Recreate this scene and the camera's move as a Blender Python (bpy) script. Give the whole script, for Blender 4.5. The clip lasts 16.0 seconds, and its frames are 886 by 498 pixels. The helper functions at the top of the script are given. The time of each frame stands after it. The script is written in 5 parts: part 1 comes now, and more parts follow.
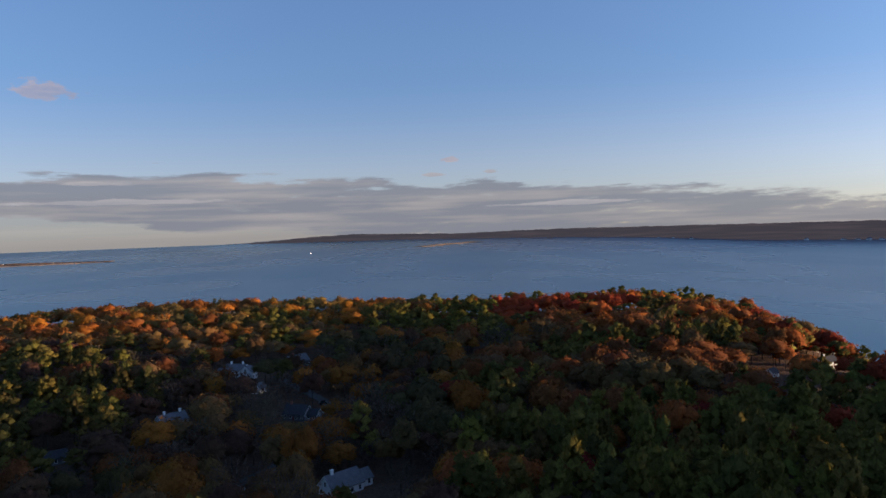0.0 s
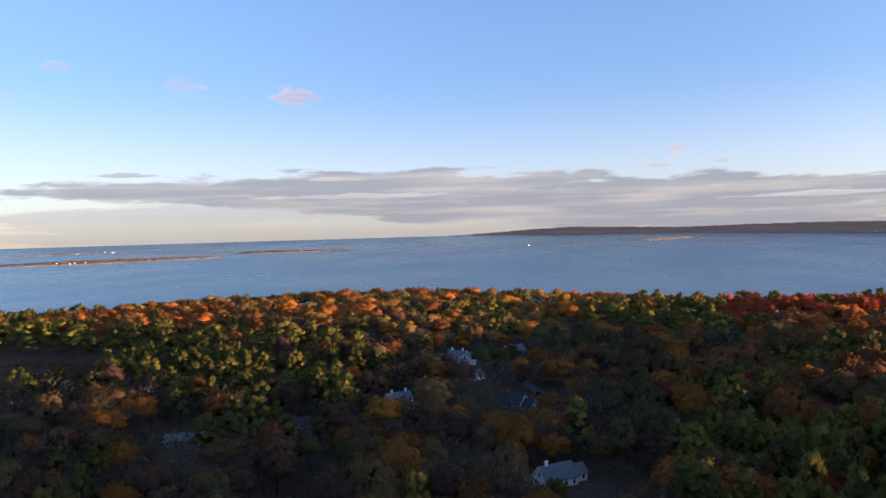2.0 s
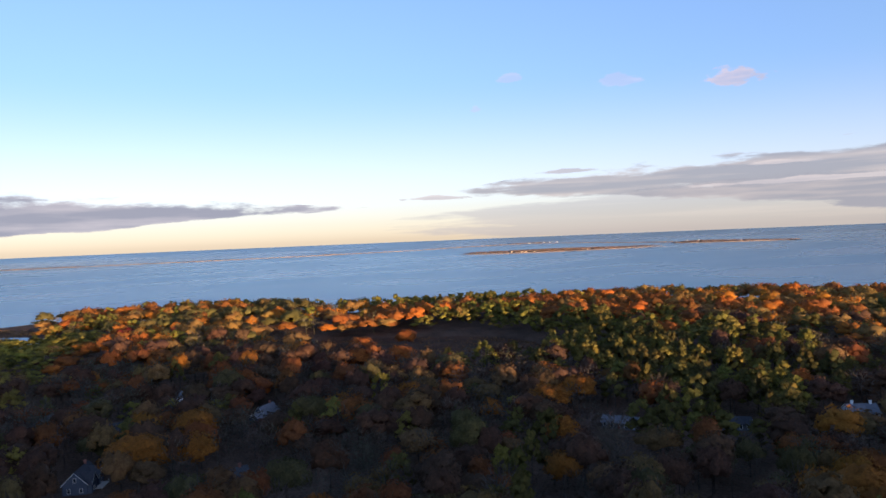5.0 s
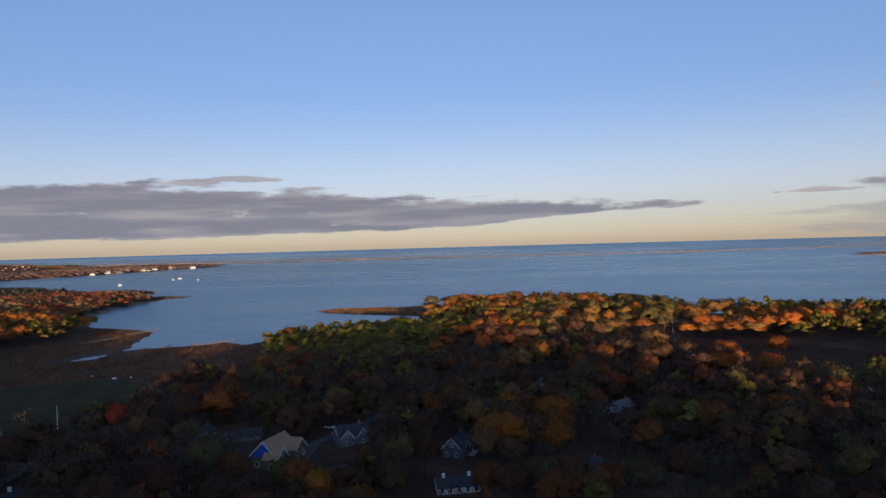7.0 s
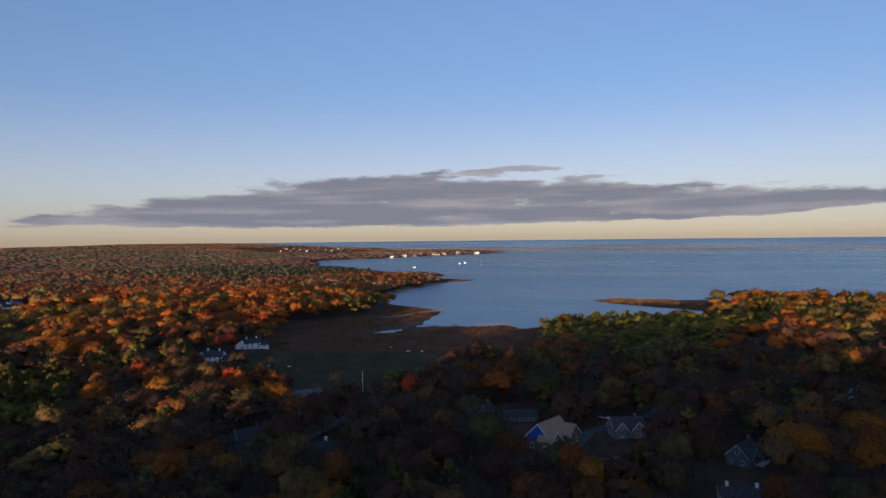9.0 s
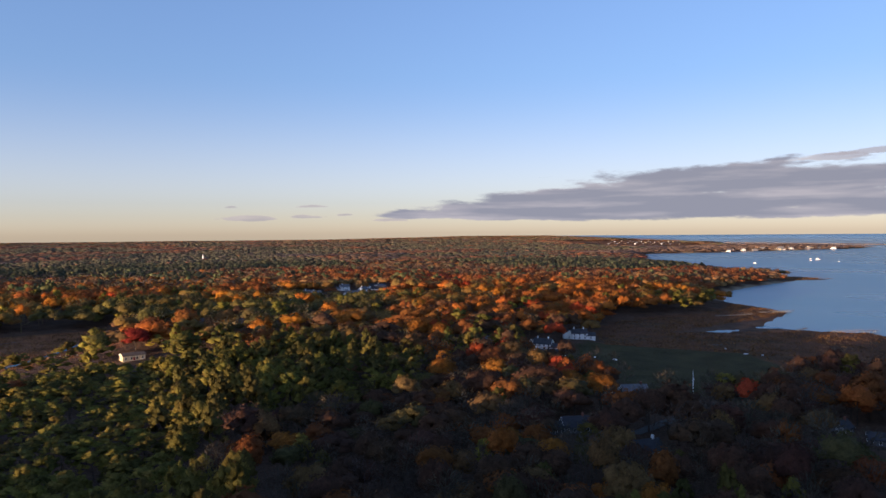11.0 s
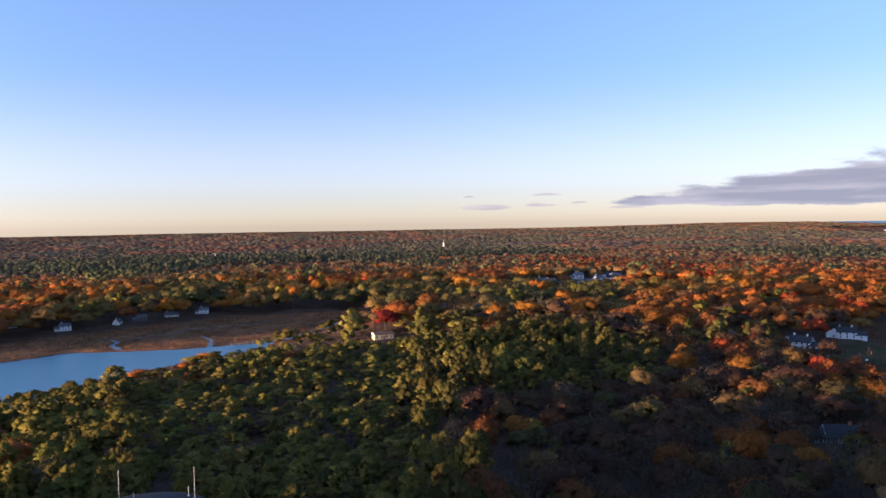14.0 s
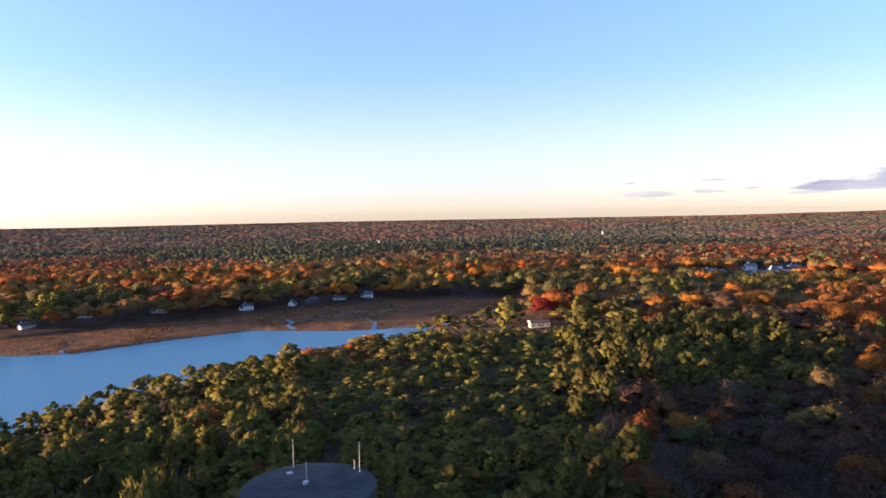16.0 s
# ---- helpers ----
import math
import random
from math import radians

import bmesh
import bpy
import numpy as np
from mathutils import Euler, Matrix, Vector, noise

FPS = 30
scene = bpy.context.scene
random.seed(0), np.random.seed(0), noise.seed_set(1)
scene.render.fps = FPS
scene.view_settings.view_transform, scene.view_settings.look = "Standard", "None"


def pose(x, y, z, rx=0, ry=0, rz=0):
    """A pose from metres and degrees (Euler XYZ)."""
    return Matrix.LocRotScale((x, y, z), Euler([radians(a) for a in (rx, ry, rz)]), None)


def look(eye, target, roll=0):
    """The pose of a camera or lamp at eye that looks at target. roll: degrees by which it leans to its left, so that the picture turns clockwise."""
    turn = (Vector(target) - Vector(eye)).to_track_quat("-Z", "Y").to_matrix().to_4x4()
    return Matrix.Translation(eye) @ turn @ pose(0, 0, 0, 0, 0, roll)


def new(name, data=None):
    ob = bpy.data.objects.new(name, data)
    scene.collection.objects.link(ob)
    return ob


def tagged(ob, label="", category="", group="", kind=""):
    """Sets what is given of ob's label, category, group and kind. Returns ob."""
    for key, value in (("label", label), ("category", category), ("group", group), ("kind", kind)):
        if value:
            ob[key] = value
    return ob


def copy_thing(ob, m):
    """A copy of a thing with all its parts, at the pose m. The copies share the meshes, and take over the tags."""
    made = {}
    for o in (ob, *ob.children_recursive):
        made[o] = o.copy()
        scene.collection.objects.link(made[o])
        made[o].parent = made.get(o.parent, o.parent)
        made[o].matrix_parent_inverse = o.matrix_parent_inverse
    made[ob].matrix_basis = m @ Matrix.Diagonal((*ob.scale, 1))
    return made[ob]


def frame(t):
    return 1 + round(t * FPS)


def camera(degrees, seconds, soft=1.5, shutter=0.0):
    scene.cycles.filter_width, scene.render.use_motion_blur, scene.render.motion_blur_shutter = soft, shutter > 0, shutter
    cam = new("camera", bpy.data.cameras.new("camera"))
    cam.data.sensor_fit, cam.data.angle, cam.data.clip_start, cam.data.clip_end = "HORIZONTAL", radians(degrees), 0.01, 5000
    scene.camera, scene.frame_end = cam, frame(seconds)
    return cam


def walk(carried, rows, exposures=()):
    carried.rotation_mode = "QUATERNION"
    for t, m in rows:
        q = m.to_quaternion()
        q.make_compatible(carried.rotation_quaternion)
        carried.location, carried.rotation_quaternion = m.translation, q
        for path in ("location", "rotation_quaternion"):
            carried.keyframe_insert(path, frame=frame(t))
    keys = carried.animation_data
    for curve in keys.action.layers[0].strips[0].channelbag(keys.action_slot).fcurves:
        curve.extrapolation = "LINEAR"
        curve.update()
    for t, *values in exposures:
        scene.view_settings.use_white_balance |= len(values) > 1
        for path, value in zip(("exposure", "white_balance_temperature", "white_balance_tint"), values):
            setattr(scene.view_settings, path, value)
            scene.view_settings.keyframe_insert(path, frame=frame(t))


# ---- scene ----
EYE = (0.0, 0.0, 85.0)
cam = camera(64.98, 16.0, soft=1.55)
# seconds, yaw, pitch, roll
TURN = (
    (0.0, 0.00, -1.31, 2.10),
    (0.5, 4.22, -1.23, 1.99),
    (1.0, 8.54, -1.14, 1.81),
    (1.5, 12.53, -1.20, 1.77),
    (2.0, 17.82, -1.35, 1.61),
    (2.5, 22.84, -1.47, 1.68),
    (3.0, 27.86, -1.55, 1.70),
    (3.2, 29.92, -1.54, 1.82),
    (5.3, 57.45, -0.89, 2.16),
    (5.5, 60.98, -0.83, 2.03),
    (6.0, 69.81, -0.63, 1.95),
    (6.5, 76.40, -0.49, 1.74),
    (7.0, 81.45, -0.41, 1.55),
    (7.5, 85.42, -0.44, 1.37),
    (8.0, 90.26, -0.47, 1.13),
    (8.5, 96.23, -0.70, 0.86),
    (9.0, 104.05, -0.95, 0.63),
    (9.5, 111.00, -1.13, 0.46),
    (10.0, 118.87, -1.21, 0.39),
    (10.2, 121.66, -1.24, 0.35),
    (12.3, 139.93, -1.47, 0.74),
    (12.5, 141.05, -1.54, 0.72),
    (13.0, 143.85, -1.72, 0.84),
    (13.5, 146.55, -1.89, 0.90),
    (14.0, 149.64, -2.08, 0.93),
    (14.5, 152.70, -2.30, 0.90),
    (15.0, 155.98, -2.53, 1.00),
    (15.5, 159.03, -2.72, 1.05),
    (16.0, 162.52, -2.85, 1.08),
)
# seconds, stops, kelvin, tint
EXPOSURE = [(t, e, k, g) for t, e, k, g in ((0.0, 0.78, 6500, 10), (1.5, 1.3, 6700, 11), (3.0, 1.68, 6900, 13), (5.5, 1.35, 6900, 14), (7.0, 0.77, 6900, 14),
            (9.0, 0.7, 6900, 14), (10.2, 0.95, 6900, 14), (12.5, 1.45, 6650, 16), (14.5, 1.62, 6550, 17), (16.0, 1.87, 6550, 17))]
walk(cam, [(t, pose(*EYE, 90 + p, r, y)) for t, y, p, r in TURN], EXPOSURE)

# ---- sky and sun ----
SUN_AZ, SUN_EL = 96.0, 3.3          # clockwise from +y, and height, in degrees
world = bpy.data.worlds.new("sky")
scene.world = world
world.use_nodes = True
wn = world.node_tree
wn.nodes.clear()
sky = wn.nodes.new("ShaderNodeTexSky")
sky.sky_type, sky.sun_disc = "NISHITA", False
sky.sun_elevation, sky.sun_rotation = radians(SUN_EL), radians(SUN_AZ)
sky.altitude, sky.air_density, sky.dust_density, sky.ozone_density = 60, 0.6, 0.4, 1.0
wb = wn.nodes.new("ShaderNodeBackground")
wb.inputs["Strength"].default_value = 0.113
wo = wn.nodes.new("ShaderNodeOutputWorld")
cast = wn.nodes.new("ShaderNodeMix")
cast.data_type, cast.blend_type = "RGBA", "MULTIPLY"
cast.inputs["Factor"].default_value, cast.inputs["B"].default_value = 1.0, (0.90, 0.985, 1.28, 1)
wn.links.new(sky.outputs["Color"], cast.inputs["A"])
# the air is milky low over the horizon and clear above
way = wn.nodes.new("ShaderNodeTexCoord")
part_z = wn.nodes.new("ShaderNodeSeparateXYZ")
wn.links.new(way.outputs["Generated"], part_z.inputs["Vector"])
milky = wn.nodes.new("ShaderNodeHueSaturation")
for socket, top, low, high in (("Saturation", 0.22, 0.62, 1.03), ("Value", 0.42, 0.84, 1.36)):
    grade = wn.nodes.new("ShaderNodeMapRange")
    grade.interpolation_type = "SMOOTHSTEP"
    grade.inputs["From Max"].default_value, grade.inputs["To Min"].default_value, grade.inputs["To Max"].default_value = top, low, high
    wn.links.new(part_z.outputs["Z"], grade.inputs["Value"])
    wn.links.new(grade.outputs["Result"], milky.inputs[socket])
warm = wn.nodes.new("ShaderNodeMix")
warm.data_type, warm.blend_type = "RGBA", "MULTIPLY"
warm.inputs["B"].default_value = (1.1, 0.95, 1.03, 1)
grade = wn.nodes.new("ShaderNodeMapRange")
grade.inputs["From Max"].default_value, grade.inputs["To Min"].default_value, grade.inputs["To Max"].default_value = 0.22, 1.0, 0.0
wn.links.new(part_z.outputs["Z"], grade.inputs["Value"])
wn.links.new(grade.outputs["Result"], warm.inputs["Factor"])
# and it glows towards the sun
toward = wn.nodes.new("ShaderNodeVectorMath")
toward.operation = "DOT_PRODUCT"
toward.inputs[1].default_value = (math.sin(radians(SUN_AZ)), math.cos(radians(SUN_AZ)), 0)
wn.links.new(way.outputs["Generated"], toward.inputs[0])
glow = wn.nodes.new("ShaderNodeMapRange")
glow.inputs["From Min"].default_value, glow.inputs["From Max"].default_value = -0.95, 0.6
glow.inputs["To Min"].default_value, glow.inputs["To Max"].default_value = 0.95, 1.36
wn.links.new(toward.outputs["Value"], glow.inputs["Value"])
scatter_light = wn.nodes.new("ShaderNodeVectorMath")
scatter_light.operation = "SCALE"
wn.links.new(cast.outputs["Result"], scatter_light.inputs[0])
wn.links.new(glow.outputs["Result"], scatter_light.inputs["Scale"])
wn.links.new(scatter_light.outputs["Vector"], warm.inputs["A"])
wn.links.new(warm.outputs["Result"], milky.inputs["Color"])
wn.links.new(milky.outputs["Color"], wb.inputs["Color"])
wn.links.new(wb.outputs["Background"], wo.inputs["Surface"])

sun = new("sun", bpy.data.lights.new("sun", "SUN"))
sun.data.energy, sun.data.angle, sun.data.color = 5.0, radians(0.6), (1.0, 0.69, 0.42)
sx, sy, sz = math.sin(radians(SUN_AZ)), math.cos(radians(SUN_AZ)), math.tan(radians(SUN_EL))
sun.matrix_world = look((sx * 400, sy * 400, sz * 400 + 60), (0, 0, 60))

# ---- the lie of the land ----
# Plan in metres, the eye over (0, 0). Beyond NEAR everything is drawn in towards the eye along its
# line of sight, so that 17 km of coast fits within the camera's clipping.
EYE_Z, NEAR, REACH = EYE[2], 1500.0, 2400.0


def drawn(x, y, z):
    """World place of a point of the plan (arrays), and its scale."""
    dist = np.maximum(np.hypot(x, y), 1e-6)
    r = np.where(dist < NEAR, dist, NEAR + (REACH + 1000) * (1 - np.exp(-(np.maximum(dist, NEAR) - NEAR) / (REACH + 1000))))
    k = r / dist
    return x * k, y * k, EYE_Z + (z - EYE_Z) * k, k


def inside_distance(x, y, poly):
    """Signed distance to a polygon, positive inside."""
    best = np.full(np.shape(x), 1e18)
    inside = np.zeros(np.shape(x), bool)
    for (ax, ay), (bx, by) in zip(poly, poly[1:] + poly[:1]):
        ex, ey = bx - ax, by - ay
        t = np.clip(((x - ax) * ex + (y - ay) * ey) / (ex * ex + ey * ey), 0, 1)
        best = np.minimum(best, (x - ax - t * ex) ** 2 + (y - ay - t * ey) ** 2)
        if ay != by:
            inside ^= ((ay > y) != (by > y)) & (x < ex * (y - ay) / (by - ay) + ax)
    return np.where(inside, 1, -1) * np.sqrt(best)


def line_distance(x, y, line):
    best = np.full(np.shape(x), 1e18)
    for (ax, ay), (bx, by) in zip(line, line[1:]):
        ex, ey = bx - ax, by - ay
        t = np.clip(((x - ax) * ex + (y - ay) * ey) / (ex * ex + ey * ey), 0, 1)
        best = np.minimum(best, (x - ax - t * ex) ** 2 + (y - ay - t * ey) ** 2)
    return np.sqrt(best)


def rough(x, y, size, seed=0):
    """Smooth noise in about -1..1, arrays in, arrays out."""
    u, v = np.asarray(x) / size + seed * 17.3, np.asarray(y) / size - seed * 9.1
    iu, iv = np.floor(u), np.floor(v)
    fu, fv = u - iu, v - iv
    fu, fv = fu * fu * (3 - 2 * fu), fv * fv * (3 - 2 * fv)

    def h(a, b):
        s = np.sin(a * 127.1 + b * 311.7 + seed * 74.7) * 43758.5453
        return (s - np.floor(s)) * 2 - 1
    return (h(iu, iv) * (1 - fu) + h(iu + 1, iv) * fu) * (1 - fv) + (h(iu, iv + 1) * (1 - fu) + h(iu + 1, iv + 1) * fu) * fv


MAINLAND = [(900, 230), (340, 260), (225, 325), (238, 400), (260, 520), (275, 620), (225, 660), (100, 690), (-95, 790), (-280, 830),
            (-505, 720), (-580, 590), (-700, 425), (-800, 372), (-885, 290), (-967, 125), (-958, 50), (-961, -4), (-925, -38),
            (-862, 38), (-822, 93), (-735, 85), (-700, 12), (-690, -45), (-632, -85), (-663, -105), (-648, -116), (-641, -141), (-643, -167), (-629, -190), (-607, -207), (-580, -217),
            (-592, -192), (-660, -187), (-774, -194), (-821, -251), (-845, -290), (-943, -328), (-1075, -330), (-1280, -315), (-1350, -265),
            (-1375, -330), (-1420, -450), (-1900, -850), (-2490, -1130), (-2830, -930), (-2940, -910), (-3540, -660), (-3900, -580),
            (-3950, -800), (-4300, -1500), (-5000, -1700), (-6500, -2900), (-8000, -4000), (-15000, -9500),
            (-17000, -19000), (19000, -19000), (19000, -900), (1500, -700), (400, -600), (139, -506), (98, -493), (40, -525),
            (-20, -545), (-87, -512), (-156, -507), (-131, -479), (-70, -455), (-25, -428), (-22, -405), (30, -385), (85, -315), (300, -240), (900, -180)]
LONG_ISLAND = [(-2529, 2055), (-2350, 2060), (-2164, 2145), (-2050, 2450), (-1966, 2803), (-2060, 2850), (-2250, 2600), (-2450, 2350), (-2600, 2150)]
FAR_ISLAND = [(-2250, 3300), (-1950, 3330), (-1679, 3516), (-1700, 3620), (-2000, 3680), (-2500, 3650)]
HEADLAND = [(-4150, 4080), (-4180, 4500), (-4500, 4600), (-4600, 4200)]
BARRIER = [(-2300, 3500), (-3300, 3900), (-4300, 4200), (-4100, 3300), (-3820, 2700), (-3850, 2100), (-3954, 1531), (-4257, 694), (-4500, -100), (-4600, -700), (-5300, -1900)]
SAND_SPIT = [(300, 6100), (66, 5309), (-60, 4900), (-162, 4450)]
RIVER_ISLET = [(-44, -432), (-50, -447), (-60, -450), (-69, -438), (-70, -420), (-60, -405), (-46, -412)]
RIVER_MARSH = [(300, -640), (155, -567), (85, -589), (1, -616), (-159, -667), (-274, -620), (-235, -520), (-170, -490), (-80, -495), (60, -480), (300, -540)]
SHADE_MARSH = [(-640, 228), (-535, 266), (-497, 320), (-457, 360), (-425, 381), (-385, 381), (-322, 365), (-305, 285), (-340, 232), (-430, 222), (-560, 225), (-650, 210)]
POINT_MARSH = [(-970, 60), (-970, -10), (-925, -50), (-850, 20), (-815, 100), (-850, 110)]
BAY_MARSH = [(-680, -100), (-632, -70), (-560, -62), (-470, -52), (-415, -64), (-440, -98), (-490, -150), (-467, -245), (-520, -282), (-600, -300), (-660, -287), (-700, -262), (-770, -262), (-850, -275), (-830, -240), (-780, -180), (-560, -230)]
NORTH_MARSH = [(-1260, -340), (-1290, -300), (-1360, -250), (-1400, -330), (-1330, -350)]
FAR_MARSH = [(-3300, -1300), (-4200, -1500), (-6500, -3000), (-5500, -3300), (-3600, -1900)]
FIELD = [(-467, -262), (-492, -151), (-446, -104), (-361, -97), (-335, -145), (-380, -225)]


def shore(x, y):
    wob = rough(x, y, 60, 1) * 9 + rough(x, y, 17, 2) * 3
    d = inside_distance(x, y, MAINLAND)
    for poly in (RIVER_ISLET, LONG_ISLAND, FAR_ISLAND, HEADLAND):
        d = np.maximum(d, inside_distance(x, y, poly))
    return d + wob * np.clip(np.abs(d) / 20 + 0.4, 0, 1)


def bump(x, y, cx, cy, rx, ry, height):
    return height * np.exp(-(((x - cx) / rx) ** 2 + ((y - cy) / ry) ** 2) / 2)


def flat_parts(x, y):
    d = np.full(np.shape(x), -1e9)
    for poly in (RIVER_ISLET, RIVER_MARSH, SHADE_MARSH, POINT_MARSH, BAY_MARSH, NORTH_MARSH, FAR_MARSH):
        d = np.maximum(d, inside_distance(x, y, poly))
    return d


def ground_height(x, y, d=None):
    d = shore(x, y) if d is None else d
    dist = np.hypot(x, y)
    rise = np.where(d > 0, 0.5 + 2.6 * (1 - np.exp(-d / 60)), np.maximum(-40, d * 0.08))
    land = np.clip(d / 120, 0, 1)
    hills = bump(x, y, 8, 15, np.where(x < 8, 84, 150), 93, 29) + bump(x, y, 150, 530, 100, 150, 7) + bump(x, y, 108, 305, np.where(x < 108, 75, 105), 95, 12.3) + bump(x, y, 120, 125, 60, 50, 4)
    # unseen ridge added behind the hill to keep low sun off its foot
    ridge = np.interp(y, [-300, -260, -230, -200, -140, -100, -60, 60, 130, 190, 225, 265, 310], [0, 9, 22, 28.5, 38.5, 42, 45, 42, 31, 27, 25, 16, 5]) * np.exp(-((x - 235) / 48) ** 2 / 2)
    hills = np.maximum(hills, ridge)
    # a spur runs down from the hill towards the river marsh
    run, off = (-0.6 * (x - 5) - 0.8 * (y + 60)), (-0.8 * (x - 5) + 0.6 * (y + 60))
    hills = hills + np.interp(run, [-60, 0, 120, 300, 420, 480], [0, 3, 6, -1, -4, -1]) * np.exp(-(off / np.where(off > 0, 38, 70)) ** 2 / 2)
    hills = hills + land * (rough(x, y, 260, 3) * 3 + 2 + np.clip((dist - 1500) / 4000, 0, 1) * (rough(x, y, 1400, 4) * 5 + 1))
    hills = hills + bump(x, y, -6500, -9500, 2500, 1800, 6) + bump(x, y, -1500, -11500, 2000, 2000, 14)
    inland = np.clip((-y - 0.6 * np.abs(x) - 2500) / 2500, 0, 1)
    hills = hills - inland * np.maximum(dist - 5000, 0) * 0.0052
    flat = np.clip(-flat_parts(x, y) / 45, 0, 1)
    keep = np.clip(d / 40, 0, 1)
    return np.where(d > 0, np.minimum(rise, 1.1 + flat * 9) + hills * flat * keep, rise)


def mesh_from(name, verts, faces_flat, sides, smooth=False):
    """A mesh from arrays: verts (n, 3), and a flat index array of faces with `sides` corners each."""
    me = bpy.data.meshes.new(name)
    me.vertices.add(len(verts))
    me.vertices.foreach_set("co", np.ascontiguousarray(verts, np.float32).ravel())
    n = len(faces_flat) // sides
    me.loops.add(n * sides)
    me.loops.foreach_set("vertex_index", np.ascontiguousarray(faces_flat, np.int32))
    me.polygons.add(n)
    me.polygons.foreach_set("loop_start", np.arange(0, n * sides, sides, dtype=np.int32))
    if smooth:
        me.polygons.foreach_set("use_smooth", np.ones(n, bool))
    me.update(calc_edges=True)
    return me


def paint(me, name, rgb):
    """A colour for each vertex, of a pigment, from an (n, 3) array."""
    at = me.color_attributes.new(name, "FLOAT_COLOR", "POINT")
    at.data.foreach_set("color", np.column_stack([rgb, np.ones(len(rgb))]).astype(np.float32).ravel())


def round_off(me, normals):
    """Shading normals of foliage, an (n, 3) array for the vertices."""
    at = me.attributes.new("custom_normal", "FLOAT_VECTOR", "POINT")
    at.data.foreach_set("vector", np.ascontiguousarray(normals, np.float32).ravel())
    me.update()


# ---- materials ----
def material(name, rough_=0.8, spec=0.3, metal=0.0):
    m = bpy.data.materials.new(name)
    m.use_nodes = True
    b = m.node_tree.nodes["Principled BSDF"]
    b.inputs["Roughness"].default_value = rough_
    b.inputs["Specular IOR Level"].default_value = spec
    b.inputs["Metallic"].default_value = metal
    return m, m.node_tree, b


def node(nt, kind, **values):
    n = nt.nodes.new(kind)
    for key, value in values.items():
        n.inputs[key.replace("_", " ")].default_value = value
    return n


def leaf_material(name, spread=0.13):
    """Foliage: pigment of each tree from the attribute, with clump to clump and leaf to leaf variation."""
    m, nt, b = material(name, 0.8, 0.12)
    at = nt.nodes.new("ShaderNodeAttribute")
    at.attribute_name = "pigment"
    geo = nt.nodes.new("ShaderNodeNewGeometry")
    n1 = node(nt, "ShaderNodeTexNoise", Scale=0.85, Detail=6.0, Roughness=0.78)
    nt.links.new(geo.outputs["Position"], n1.inputs["Vector"])
    ramp = nt.nodes.new("ShaderNodeMapRange")
    ramp.inputs["To Min"].default_value, ramp.inputs["To Max"].default_value = 1 - spread, 1 + spread
    nt.links.new(geo.outputs["Random Per Island"], ramp.inputs["Value"])
    leafy = nt.nodes.new("ShaderNodeMapRange")
    leafy.inputs["From Min"].default_value, leafy.inputs["From Max"].default_value = 0.32, 0.68
    leafy.inputs["To Min"].default_value, leafy.inputs["To Max"].default_value = 0.58, 1.46
    nt.links.new(n1.outputs["Fac"], leafy.inputs["Value"])
    mul = nt.nodes.new("ShaderNodeMath")
    mul.operation = "MULTIPLY"
    nt.links.new(ramp.outputs["Result"], mul.inputs[0])
    nt.links.new(leafy.outputs["Result"], mul.inputs[1])
    hsv = nt.nodes.new("ShaderNodeHueSaturation")
    nt.links.new(mul.outputs[0], hsv.inputs["Value"])
    nt.links.new(at.outputs["Color"], hsv.inputs["Color"])
    nt.links.new(hsv.outputs["Color"], b.inputs["Base Color"])
    bp = node(nt, "ShaderNodeBump", Strength=0.65, Distance=0.4)
    nt.links.new(n1.outputs["Fac"], bp.inputs["Height"])
    nt.links.new(bp.outputs["Normal"], b.inputs["Normal"])
    thin = nt.nodes.new("ShaderNodeBsdfTranslucent")
    nt.links.new(hsv.outputs["Color"], thin.inputs["Color"])
    both = nt.nodes.new("ShaderNodeMixShader")
    both.inputs["Fac"].default_value = 0.4
    nt.links.new(b.outputs["BSDF"], both.inputs[1])
    nt.links.new(thin.outputs["BSDF"], both.inputs[2])
    nt.links.new(both.outputs["Shader"], [n for n in nt.nodes if n.bl_idname == "ShaderNodeOutputMaterial"][0].inputs["Surface"])
    return m


LEAVES = leaf_material("autumn_leaves")


